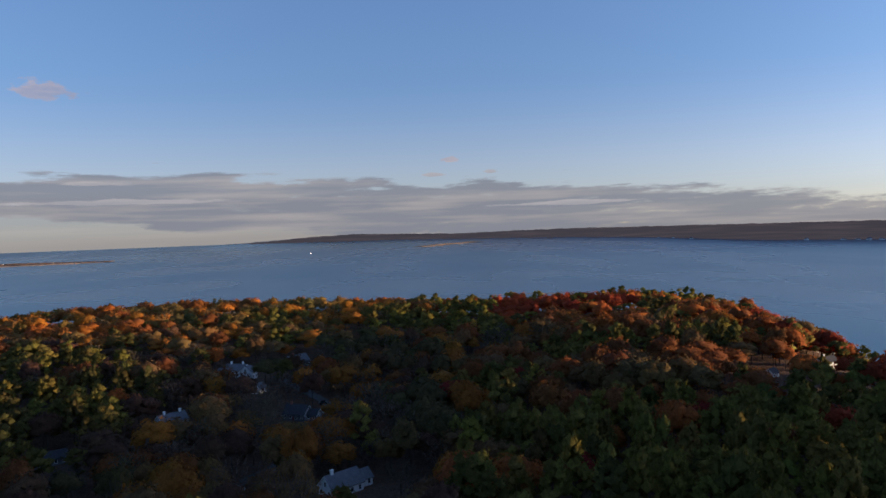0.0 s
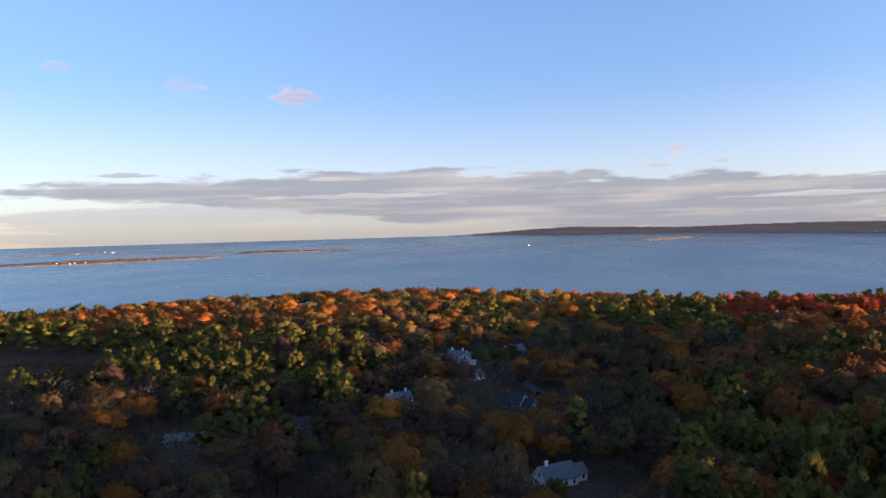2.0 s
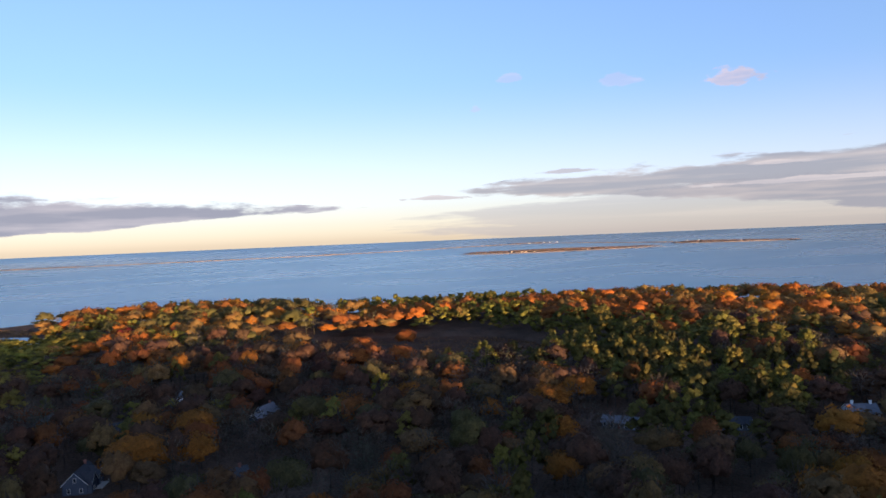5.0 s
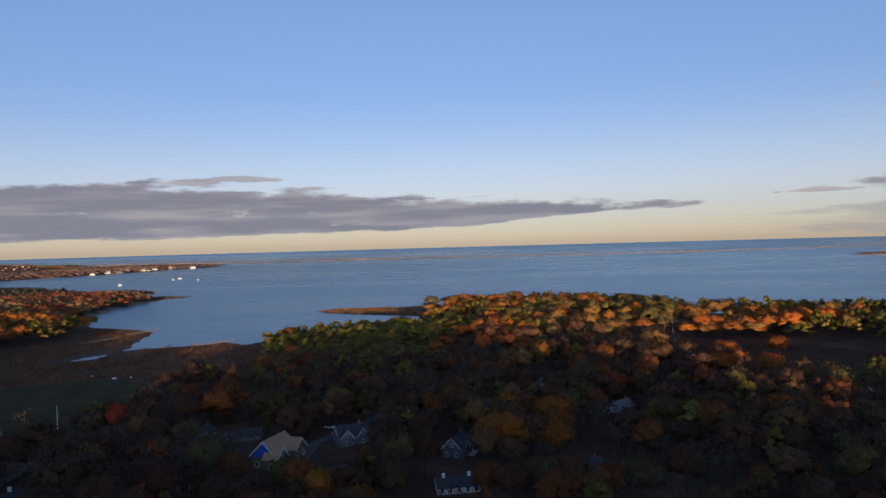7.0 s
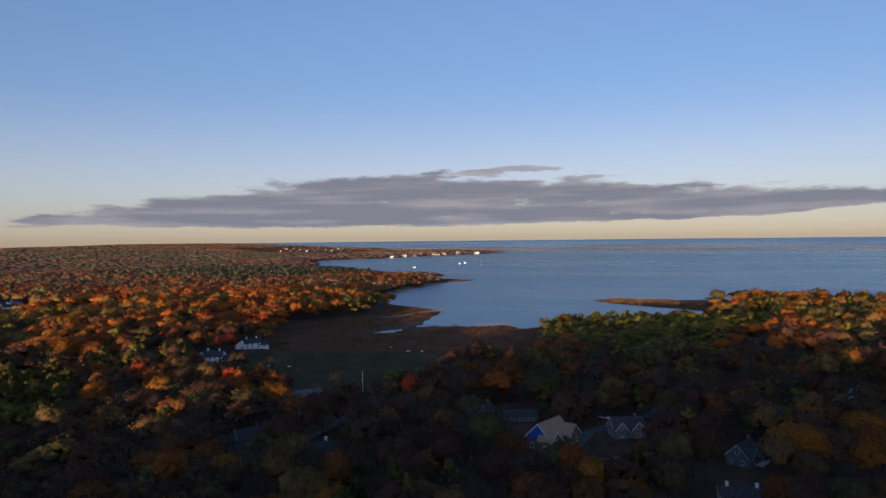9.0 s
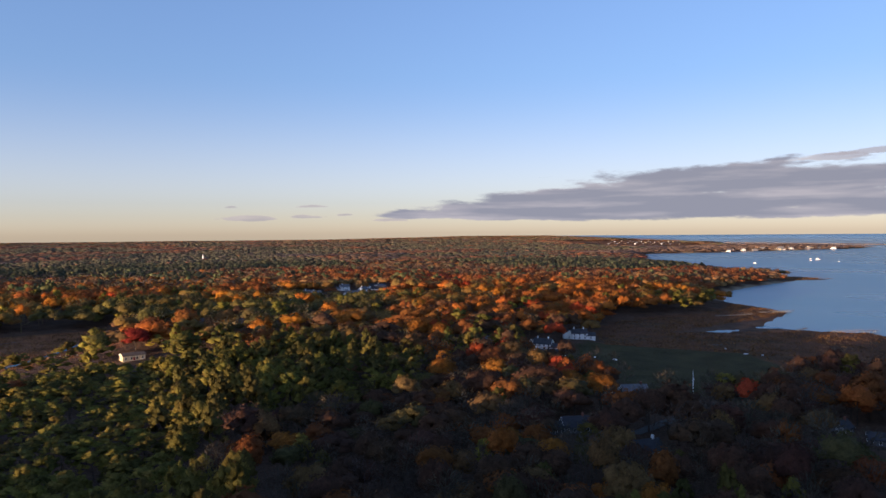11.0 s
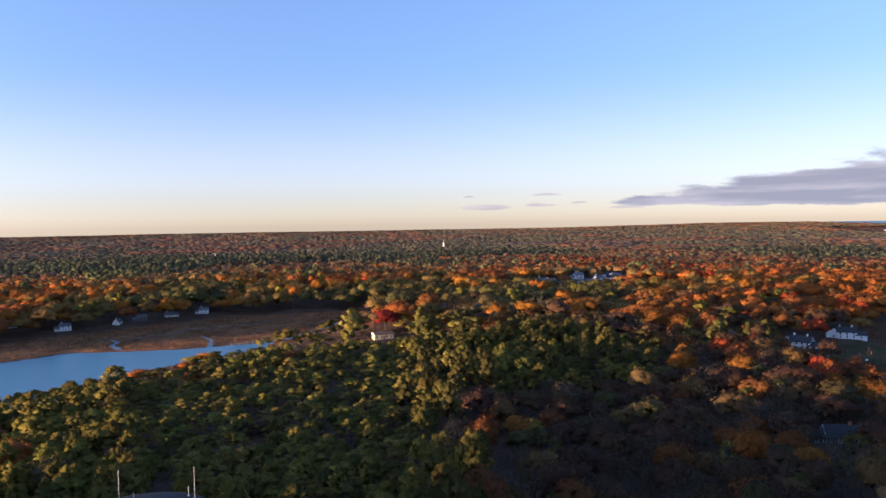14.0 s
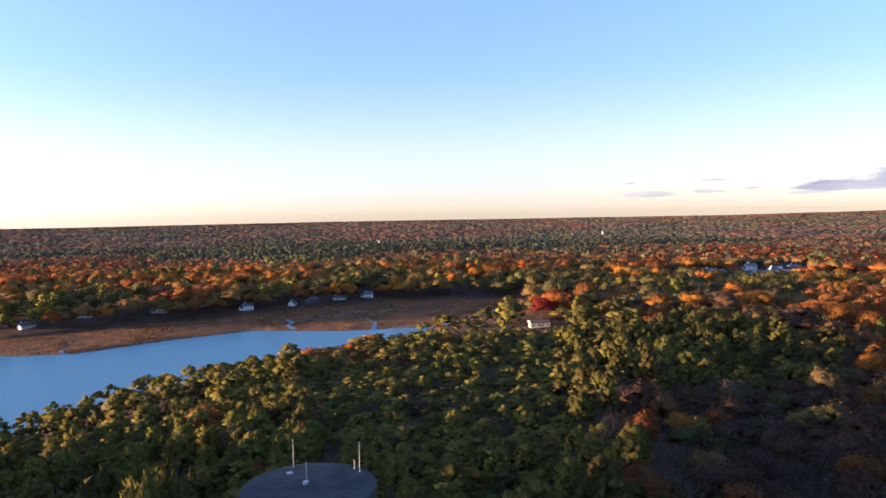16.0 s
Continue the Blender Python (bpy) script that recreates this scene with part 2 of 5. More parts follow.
def ground_material():
    m, nt, b = material("ground_cover", 0.95, 0.1)
    at = nt.nodes.new("ShaderNodeAttribute")
    at.attribute_name = "pigment"
    tex = nt.nodes.new("ShaderNodeTexCoord")
    n1 = node(nt, "ShaderNodeTexNoise", Scale=0.06, Detail=8.0)
    n2 = node(nt, "ShaderNodeTexNoise", Scale=0.9, Detail=4.0)
    for n in (n1, n2):
        nt.links.new(tex.outputs["Object"], n.inputs["Vector"])
    add = nt.nodes.new("ShaderNodeMath")
    add.operation = "ADD"
    nt.links.new(n1.outputs["Fac"], add.inputs[0])
    nt.links.new(n2.outputs["Fac"], add.inputs[1])
    rg = nt.nodes.new("ShaderNodeMapRange")
    rg.inputs["From Min"].default_value, rg.inputs["From Max"].default_value = 0.6, 1.4
    rg.inputs["To Min"].default_value, rg.inputs["To Max"].default_value = 0.42, 1.58
    nt.links.new(add.outputs[0], rg.inputs["Value"])
    hsv = nt.nodes.new("ShaderNodeHueSaturation")
    nt.links.new(rg.outputs["Result"], hsv.inputs["Value"])
    nt.links.new(at.outputs["Color"], hsv.inputs["Color"])
    nt.links.new(hsv.outputs["Color"], b.inputs["Base Color"])
    bp = node(nt, "ShaderNodeBump", Strength=1.0, Distance=1.8)
    nt.links.new(add.outputs[0], bp.inputs["Height"])
    nt.links.new(bp.outputs["Normal"], b.inputs["Normal"])
    return m


def water_material():
    m, nt, b = material("sea_water", 0.32, 0.2)
    b.inputs["IOR"].default_value = 1.33
    tex = nt.nodes.new("ShaderNodeTexCoord")
    mp = nt.nodes.new("ShaderNodeMapping")
    mp.inputs["Scale"].default_value = (0.0034, 0.0016, 0.004)
    mp.inputs["Rotation"].default_value = (0, 0, 0.5)
    nt.links.new(tex.outputs["Object"], mp.inputs["Vector"])
    streak = node(nt, "ShaderNodeTexNoise", Scale=1.0, Detail=3.0)
    nt.links.new(mp.outputs["Vector"], streak.inputs["Vector"])
    mix = nt.nodes.new("ShaderNodeMix")
    mix.data_type = "RGBA"
    mix.inputs["A"].default_value, mix.inputs["B"].default_value = (0.043, 0.178, 0.258, 1), (0.077, 0.246, 0.338, 1)
    band = nt.nodes.new("ShaderNodeMapRange")
    band.inputs["From Min"].default_value, band.inputs["From Max"].default_value = 0.2, 0.8
    nt.links.new(streak.outputs["Fac"], band.inputs["Value"])
    nt.links.new(band.outputs["Result"], mix.inputs["Factor"])
    # darker tint painted over the open sea and the northern bay
    deep = nt.nodes.new("ShaderNodeAttribute")
    deep.attribute_name = "dark_water"
    sea = nt.nodes.new("ShaderNodeMix")
    sea.data_type = "RGBA"
    sea.inputs["B"].default_value = (0.040, 0.118, 0.178, 1)
    nt.links.new(deep.outputs["Fac"], sea.inputs["Factor"])
    nt.links.new(mix.outputs["Result"], sea.inputs["A"])
    nt.links.new(sea.outputs["Result"], b.inputs["Base Color"])
    rg = nt.nodes.new("ShaderNodeMapRange")
    rg.inputs["From Min"].default_value, rg.inputs["From Max"].default_value = 0.35, 0.65
    rg.inputs["To Min"].default_value, rg.inputs["To Max"].default_value = 0.25, 0.31
    nt.links.new(streak.outputs["Fac"], rg.inputs["Value"])
    nt.links.new(rg.outputs["Result"], b.inputs["Roughness"])
    return m


# ---- ground and water ----
def polar(az_lines, dists):
    az, dist = np.meshgrid(np.radians(az_lines), dists, indexing="ij")
    return -np.sin(az) * dist, np.cos(az) * dist


def sheet_faces(na, nd):
    i, j = np.meshgrid(np.arange(na), np.arange(nd - 1), indexing="ij")
    i2 = (i + 1) % na
    return np.stack([i * nd + j, i * nd + j + 1, i2 * nd + j + 1, i2 * nd + j], -1).ravel()[::1]


def build_ground():
    lines = np.concatenate([np.arange(-45, 208, 0.7), np.arange(208, 315, 3.0)])
    dists = np.concatenate([[0.01], np.arange(9, 90, 12), np.geomspace(90, 450, 36), np.geomspace(453, 880, 100), np.geomspace(900, 16800, 72)])
    x, y = polar(lines, dists)
    d = shore(x, y)
    z = ground_height(x, y, d)
    flat, field = flat_parts(x, y), inside_distance(x, y, FIELD)
    floor = np.array([0.105, 0.064, 0.044])
    rgb = np.broadcast_to(floor, x.shape + (3,)).copy()
    rgb[(flat > 0) & (d > 0)] = (0.130, 0.060, 0.032)
    rgb[(flat > 0) & (d > 0) & (rough(x, y, 22, 31) > 0.35)] = (0.105, 0.058, 0.032)
    # sun painted into the river marsh, shade into the marsh below the hill
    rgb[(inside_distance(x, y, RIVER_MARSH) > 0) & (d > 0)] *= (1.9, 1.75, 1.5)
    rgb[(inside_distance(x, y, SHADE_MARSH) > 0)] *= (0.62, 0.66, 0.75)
    # far shores lightened, haze put into the ground colour
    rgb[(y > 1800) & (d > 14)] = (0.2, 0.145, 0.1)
    rgb[field > 0] = (0.058, 0.050, 0.020)
    sand = (d < 14) & (d > -30) & (flat < -30)
    rgb[sand] = (0.36, 0.29, 0.2)
    X, Y, Z, _ = drawn(x, y, z)
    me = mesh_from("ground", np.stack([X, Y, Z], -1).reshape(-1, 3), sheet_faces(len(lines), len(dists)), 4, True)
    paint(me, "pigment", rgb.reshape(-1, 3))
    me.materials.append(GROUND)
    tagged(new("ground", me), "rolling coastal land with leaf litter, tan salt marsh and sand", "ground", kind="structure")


def build_water():
    lines = np.arange(-180, 180, 1.0)
    reach = np.interp(lines % 360, [0, 126, 132, 200, 300, 316, 360], [16800, 16800, 1300, 1300, 1300, 16800, 16800])
    dists = 150 * (reach[:, None] / 150) ** np.linspace(0, 1, 130)[None]
    a = np.radians(lines)[:, None]
    x, y = -np.sin(a) * dists, np.cos(a) * dists
    X, Y, Z, _ = drawn(x, y, np.zeros_like(x))
    me = mesh_from("water", np.stack([X, Y, Z], -1).reshape(-1, 3), sheet_faces(*x.shape), 4, True)
    outside = np.clip((np.hypot(x, y) - np.interp(lines % 360, [20, 40, 60, 80, 100], [6000, 5200, 4400, 4400, 4900])[:, None]) / 500, 0, 1) * ((lines % 360 > 18) & (lines % 360 < 135))[:, None]
    # the northern bay is tinted darker too, standing in for the sky it mirrors
    north = np.interp(np.where(lines > 180, lines - 360, lines), [-60, 0, 22, 45], [1, 0.8, 0.35, 0])[:, None] * np.clip((y - 300) / 500, 0, 1)
    outside = np.maximum(outside, north)
    me.attributes.new("dark_water", "FLOAT", "POINT").data.foreach_set("value", outside.astype(np.float32).ravel())
    me.materials.append(water_material())
    tagged(new("water", me), "calm blue bay water with faint wind streaks", "water", kind="structure")


def sandbar(label, line, wide, crest, rgb):
    """A low ridge of sand along a line of the plan, thinning at its ends, with a few darker scrubby rises."""
    pts = np.array(line, float)
    at = np.concatenate([[0], np.cumsum(np.hypot(*np.diff(pts, axis=0).T))])
    f = np.linspace(0, at[-1], int(at[-1] / 35))
    px, py = np.interp(f, at, pts[:, 0]), np.interp(f, at, pts[:, 1])
    dx, dy = np.gradient(px), np.gradient(py)
    l = np.hypot(dx, dy)
    nx, ny = -dy / l, dx / l
    ends = np.clip(np.minimum(f, at[-1] - f) / 160, 0.05, 1)
    side = np.array([-1, -0.6, -0.2, 0.25, 0.65, 1.0])
    rise = np.array([-0.3, 0.3, 0.9, 1.0, 0.4, -0.3])
    w = wide / 2 * ends * (1 + 0.3 * rough(f, f * 0, 300, 5))
    off = side[None] * w[:, None] + (rough(f, f * 0, 240, 6) * wide * 0.2)[:, None]
    x, y = px[:, None] + nx[:, None] * off, py[:, None] + ny[:, None] * off
    z = rise[None] * crest * (ends * (0.8 + 0.35 * rough(f, f * 0, 220, 7)))[:, None]
    scrub = (rough(f, f * 0, 420, 9) > 0.45)[:, None] & (side[None] > -0.5) & (side[None] < 0.5)
    z = z + scrub * crest * 0.4
    X, Y, Z, _ = drawn(x, y, z)
    n, k = x.shape
    i, j = np.meshgrid(np.arange(n - 1), np.arange(k - 1), indexing="ij")
    me = mesh_from("sandbar", np.stack([X, Y, Z], -1).reshape(-1, 3), np.stack([i * k + j, (i + 1) * k + j, (i + 1) * k + j + 1, i * k + j + 1], -1).ravel(), 4, True)
    tone = np.where(scrub[..., None], np.array((0.15, 0.09, 0.055)), np.array(rgb)).reshape(-1, 3)
    paint(me, "pigment", tone)
    me.materials.append(GROUND)
    tagged(new("ground_sandbar", me), label, "sandbar", kind="structure")


GROUND = ground_material()
build_ground()
build_water()
sandbar("long thin barrier beach between the bay and the sea", BARRIER, 130, 4.5, (0.38, 0.28, 0.20))
sandbar("pale beach along the long low island", [(-2560, 2060), (-2430, 2040), (-2330, 2045), (-2150, 2135), (-2035, 2450), (-1955, 2830)], 70, 3.5, (0.40, 0.30, 0.22))
sandbar("pale beach along the far low island", [(-2270, 3290), (-1950, 3315), (-1665, 3516)], 80, 4, (0.40, 0.30, 0.22))
# set out in the bay, where the eye sees it just above the treetops
sandbar("thin pale strip of beach beyond the trees", [(40, 934), (85, 930), (129, 921), (180, 912), (232, 898)], 13, 1.3, (0.45, 0.37, 0.29))
sandbar("low sand spit lying out in the bay", SAND_SPIT, 230, 8, (0.40, 0.27, 0.17))

# ---- trees ----
rng = np.random.default_rng(7)
PINE, OAK, BARE = 0, 1, 2


def unit(v):
    return v / np.maximum(np.linalg.norm(v, axis=-1, keepdims=True), 1e-9)


def soup(tris, normals):
    """Loose triangles (3n, 3) with one shading normal each, as verts, corner indices and vertex normals; every face is wound to agree with its normal."""
    t = tris.reshape(-1, 3, 3)
    away = np.einsum("ij,ij->i", np.cross(t[:, 1] - t[:, 0], t[:, 2] - t[:, 0]), normals) < 0
    t = np.where(away[:, None, None], t[:, ::-1], t)
    return t.reshape(-1, 3), np.arange(len(tris)), np.repeat(normals, 3, 0)


def joined(*pieces):
    verts, faces, normals, n = [], [], [], 0
    for v, f, w in pieces:
        verts.append(v), faces.append(f + n), normals.append(w)
        n += len(v)
    return np.concatenate(verts), np.concatenate(faces), np.concatenate(normals)


def cards(centres, facing, size, tilt, r):
    """Leaf sprays: one ragged triangle at each centre, facing roughly outward."""
    n = len(centres)
    nrm = unit(facing + r.normal(0, tilt, (n, 3)))
    a = unit(np.cross(nrm, r.normal(0, 1, (n, 3))))
    b = np.cross(nrm, a)
    s = size * r.uniform(0.55, 1.4, (n, 1))
    p0 = centres - a * s * r.uniform(0.6, 1.1, (n, 1)) - b * s * 0.5
    p1 = centres + a * s * r.uniform(0.6, 1.1, (n, 1)) - b * s * r.uniform(0.2, 0.7, (n, 1))
    p2 = centres + b * s * r.uniform(0.7, 1.2, (n, 1))
    return soup(np.stack([p0, p1, p2], 1).reshape(-1, 3), unit(facing + r.normal(0, tilt * 0.35, (n, 3))))


def brushes(base, way, facing, length, width, r, soft=0.12):
    """Slim triangles that point along `way` and face about `facing`."""
    n = len(base)
    way = unit(way + r.normal(0, 0.22, (n, 3)))
    side = unit(np.cross(way, unit(facing + r.normal(0, 0.35, (n, 3)))))
    s = r.uniform(0.7, 1.35, (n, 1))
    return soup(np.stack([base - side * width * s, base + side * width * s, base + way * length * s], 1).reshape(-1, 3), unit(facing + r.normal(0, soft, (n, 3))))


def lump_shape(fine):
    """Verts and faces of a small round form: a cap of 6 triangles, a lump of 15 that is open below, a whole one of 20, or a plume of 16."""
    bm = bmesh.new()
    if fine == 2:
        bmesh.ops.create_icosphere(bm, subdivisions=1, radius=1.0)
    elif fine == 3:
        # a ragged plume: eight points, long and short by turns, between a tip and a stalk
        tip, stalk = bm.verts.new((0.1, 0, 1.15)), bm.verts.new((0, 0, -0.6))
        ring = [bm.verts.new((r_ * math.cos(i * math.tau / 8), r_ * math.sin(i * math.tau / 8), z_)) for i in range(8) for r_, z_ in ((1.2, 0.3) if i % 2 else (0.55, -0.1),)]
        for i in range(8):
            bm.faces.new((ring[i], ring[(i + 1) % 8], tip))
            bm.faces.new((ring[(i + 1) % 8], ring[i], stalk))
    else:
        n = 5 if fine else 6
        tip = bm.verts.new((0, 0, 0.95))
        mid = [bm.verts.new((math.cos(i * math.tau / n), math.sin(i * math.tau / n), 0.05 if fine else -0.25)) for i in range(n)]
        for i in range(n):
            bm.faces.new((mid[i], mid[(i + 1) % n], tip))
        if fine:
            low = [bm.verts.new((0.72 * math.cos((i + 0.5) * math.tau / n), 0.72 * math.sin((i + 0.5) * math.tau / n), -0.62)) for i in range(n)]
            for i in range(n):
                bm.faces.new((low[i], mid[(i + 1) % n], mid[i]))
                bm.faces.new((low[i], low[(i + 1) % n], mid[(i + 1) % n]))
    bm.verts.index_update()
    v = np.array([tuple(q.co) for q in bm.verts])
    f = np.array([q.index for face in bm.faces for q in face.verts])
    bm.free()
    return v, f


LUMPS = [lump_shape(k) for k in range(4)]


def lumps_at(c, rad, squash, fine, r, wild, middle, own):
    """Uneven lumps at the centres c, shaded between their own roundness and that of the whole crown about `middle`."""
    v, f = LUMPS[fine]
    out = []
    for i in range(len(c)):
        w = v * (1 + r.uniform(-wild, wild, (len(v), 1)))
        p = w * rad[i] * (1, 1, squash) * r.uniform(0.85, 1.15, 3) + c[i]
        lift = 0.15 if len(c) > 3 else 0.28
        out.append((p, f, unit(own * unit(v) + (1 - own) * unit(p - middle) + (0, 0, lift) + r.normal(0, 0.16, v.shape))))
    return joined(*out)


BROAD_MIDDLE, PINE_MIDDLE = np.array((0, 0, 0.5)), np.array((0, 0, 0.48))


def broad_places(n, r):
    """Centres of the leafy lobes of a dome, evenly spread, the top ones first."""
    k = np.arange(n)
    up = 1 - 1.25 * (k + 0.5) / n
    ang = k * 2.4 + r.uniform(0, 6.28)
    flat = np.sqrt(np.clip(1 - up * up, 0, 1))
    u = np.stack([np.cos(ang) * flat, np.sin(ang) * flat, up], -1)
    c = u * (0.27, 0.27, 0.27) * r.uniform(0.72, 1.08, (n, 1)) * (n / (n + 1.2)) + (0, 0, 0.6)
    return c, u


def pine_places(n, r):
    """Ends of the limbs up a pine's stem, with the way that each one points."""
    f = (np.arange(n) + 0.5) / n
    lz = 0.36 + 0.56 * f ** 0.85 + r.normal(0, 0.015, n)
    reach = (0.02 + 0.25 * np.clip((0.97 - lz) / 0.5, 0, 1) ** 0.75) * r.uniform(0.7, 1.2, n)
    ang = np.arange(n) * 2.4 + r.normal(0, 0.4, n)
    radial = np.stack([np.cos(ang), np.sin(ang), np.zeros(n)], -1)
    return radial * reach[:, None] + np.stack([np.zeros(n), np.zeros(n), lz], -1), unit(radial * 0.8 + (0, 0, 0.75))


def broad_crown(lumps, fine, sprays, size, seed):
    """Crown of a broadleaf tree of height 1: a rounded dome of leafy lobes, furred with small sprays."""
    r = np.random.default_rng(seed)
    c, away = broad_places(lumps, r)
    rad = r.uniform(0.85, 1.2, lumps) * (0.12 + 0.45 / (lumps + 1.0))
    if lumps < 3:
        c[:, 2], rad = 0.56, rad * 0.9
    body = lumps_at(c, rad * (0.9 if sprays > 8 else 1), 0.9, fine, r, 0.3, BROAD_MIDDLE, 0.34)
    k = np.arange(sprays) % lumps
    out = unit(r.normal(0, 0.75, (sprays, 3)) + away[k] * 0.9 + (0, 0, 0.2))
    p = c[k] + out * (rad[k] * r.uniform(0.86, 1.1, sprays))[:, None] * (1, 1, 0.92)
    return joined(body, cards(p, unit(out * 0.45 + 0.55 * unit(p - BROAD_MIDDLE)), size, 0.55, r))


def pine_crown(lumps, fine, sprays, size, seed):
    """Crown of a white pine of height 1: plumes at the limb ends, furred with fine brushes of needles that turn up and outward."""
    r = np.random.default_rng(seed)
    c, away = pine_places(lumps, r)
    rad = r.uniform(0.8, 1.2, lumps) * (0.085 + 0.42 / (lumps + 2.5))
    if lumps < 3:
        c[:, :2] *= 0.6
        c[:, 2] = np.linspace(0.5, 0.74, lumps) if lumps > 1 else 0.58
        rad *= (1.35, 0.9)[:lumps] if lumps > 1 else 1.3
    body = lumps_at(c, rad * (0.8 if sprays > 8 else 1.0), 1.05 if lumps > 3 else 1.25, fine, r, 0.3, PINE_MIDDLE, 0.32)
    k = np.arange(sprays) % lumps
    out = unit(away[k] * 0.7 + r.normal(0, 0.6, (sprays, 3)) + (0, 0, 0.1))
    p = c[k] + out * (rad[k] * r.uniform(0.5, 1.0, sprays))[:, None]
    return joined(body, brushes(p, out * (0.85, 0.85, 0.8) + (0, 0, 0.4), unit(out * 0.4 + 0.6 * unit(p - PINE_MIDDLE) + (0, 0, 0.12)), size * 1.6, size * 0.3, r, 0.14))


def bare_crown(count, seed):
    """Leafless crown of height 1: a few fans of limbs within a rounded haze of short twig ends."""
    r = np.random.default_rng(seed)
    m, n = max(3, count // 3), int(count * 1.7)
    way = unit(r.normal(0, 1, (m, 3)) * (0.8, 0.8, 0.5) + (0, 0, 0.7))
    base = np.array([0, 0, 0.3]) + way * r.uniform(0.02, 0.3, (m, 1))
    out = unit(r.normal(0, 1, (n, 3)) + (0, 0, 0.35))
    tips = out * (0.31, 0.31, 0.32) * r.uniform(0.45, 1.0, (n, 1)) + (0, 0, 0.58)
    thin = 0.005 if count > 100 else 0.008
    return joined(brushes(base, way, unit(base - BROAD_MIDDLE + r.normal(0, 0.2, (m, 3))), 0.26, thin, r),
                  brushes(tips, out + (0, 0, 0.3) + r.normal(0, 0.4, (n, 3)), out, 0.1, thin * (1 + 45 / n), r))


def trunk_tris(h0, r0):
    a = np.arange(3) * 2.094
    lo = np.stack([np.cos(a) * r0, np.sin(a) * r0, np.full(3, -0.03)], -1)
    hi = np.stack([np.cos(a) * r0 * 0.4, np.sin(a) * r0 * 0.4, np.full(3, h0)], -1)
    side = np.repeat(np.stack([np.cos(a + 1.047), np.sin(a + 1.047), np.zeros(3)], -1), 2, 0)
    return soup(np.array([q for i in range(3) for q in (lo[i], lo[(i + 1) % 3], hi[(i + 1) % 3], lo[i], hi[(i + 1) % 3], hi[i])]), side)


def scatter():
    """Plan places of all trees: x, y, and the width of the gap between them."""
    xs, ys, gaps = [], [], []

    def row(dist, gap, lo, hi):
        az = np.radians(np.arange(lo, hi, np.degrees(gap / dist)))
        d = dist + rng.uniform(-0.5, 0.5, len(az)) * gap
        az = az + rng.uniform(-0.45, 0.45, len(az)) * gap / dist
        xs.append(-np.sin(az) * d), ys.append(np.cos(az) * d), gaps.append(np.full(len(az), gap))

    dist = 6.0
    while dist < 16500:
        gap = 7.6 if dist < 240 else 9.2 if dist < 450 else 13.0 if dist < 950 else max(13.5, 0.0095 * dist) if dist < 1900 else max(16, 0.0088 * dist)
        lo, hi = (-180, 180) if dist < 330 else (-40, 203) if dist < 1900 else (105, 203)
        row(dist, gap, lo, hi)
        dist += gap
    # the points and islands out in the bay
    for dist in np.arange(1900, 4700, 16.0):
        row(dist, 16.0, 20, 105)
    return np.concatenate(xs), np.concatenate(ys), np.concatenate(gaps)


CLEAR = []          # (x, y, radius) kept free of trees
ROADS = []          # (line, half width) kept free of trees


def wooded(x, y):
    d = shore(x, y)
    ok = (d > 9) & (flat_parts(x, y) < -4) & (inside_distance(x, y, FIELD) < -5)
    ok &= (line_distance(x, y, BARRIER) > 90)
    ok &= line_distance(x, y, SAND_SPIT) > 90
    ok &= ~((x < -872) & (y < 140) & (y > -70))
    ok &= ~((x < -560) & (x > -790) & (y < -75) & (y > -262))
    for cx, cy, rad in CLEAR:
        ok &= (x - cx) ** 2 + (y - cy) ** 2 > rad * rad
    for line, half in ROADS:
        ok &= line_distance(x, y, line) > half
    return ok


PALETTE = np.array([
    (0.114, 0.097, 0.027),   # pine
    (0.202, 0.168, 0.038),   # pine, low sun put into the colour
    (0.30, 0.096, 0.024),    # orange oak
    (0.30, 0.054, 0.022),    # red maple
    (0.28, 0.110, 0.022),    # gold
    (0.188, 0.068, 0.023),   # rust
    (0.155, 0.092, 0.038),   # brown
    (0.108, 0.086, 0.066),   # bare twigs
    (0.090, 0.074, 0.030),   # olive
    (0.092, 0.048, 0.030),   # dark maroon, shade put into the colour
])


def species(x, y):
    """Kind and pigment for each tree of the plan."""
    n = len(x)
    dist = np.hypot(x, y)
    az = np.degrees(np.arctan2(-x, y)) % 360
    # stands of one kind are widened far off, to suit the eye's view
    out = np.clip((dist - 800) / 600, 0, 1)
    patch = (rough(x, y, 130, 11) * 0.6 + rough(x, y, 42, 12) * 0.5) * (1 - out) + (rough(x, y, 620, 31) * 0.75 + rough(x, y, 230, 32) * 0.65) * out
    pine = 0.2 + patch * 1.0
    pine += bump(az, dist, 178, 150, 24, 260, 1.3) + bump(az, dist, 335, 160, 25, 100, 0.5) * (az > 180)
    pine += bump(az, dist, 34, 400, 9, 90, 0.85) + bump(az, dist, 51, 530, 6, 70, 0.9) + bump(az, dist, 89, 570, 9, 80, 1.2)
    pine += bump(az, dist, 143, 400, 12, 75, 0.9)
    pine -= bump(az, dist, 6, 420, 9, 170, 0.5) + bump(az, dist, 178, 720, 28, 90, 0.7) + bump(az, dist, 73, 720, 14, 150, 0.35) + bump(az, dist, 75, 330, 26, 170, 0.55) + bump(az, dist, 135, 620, 22, 220, 0.35) + bump(az, dist, 20, 980, 30, 90, 0.35) + bump(az, dist, 118, 950, 14, 350, 0.45) + bump(az, dist, 14, 220, 20, 90, 0.5) + bump(az, dist, 126, 190, 16, 130, 1.0)
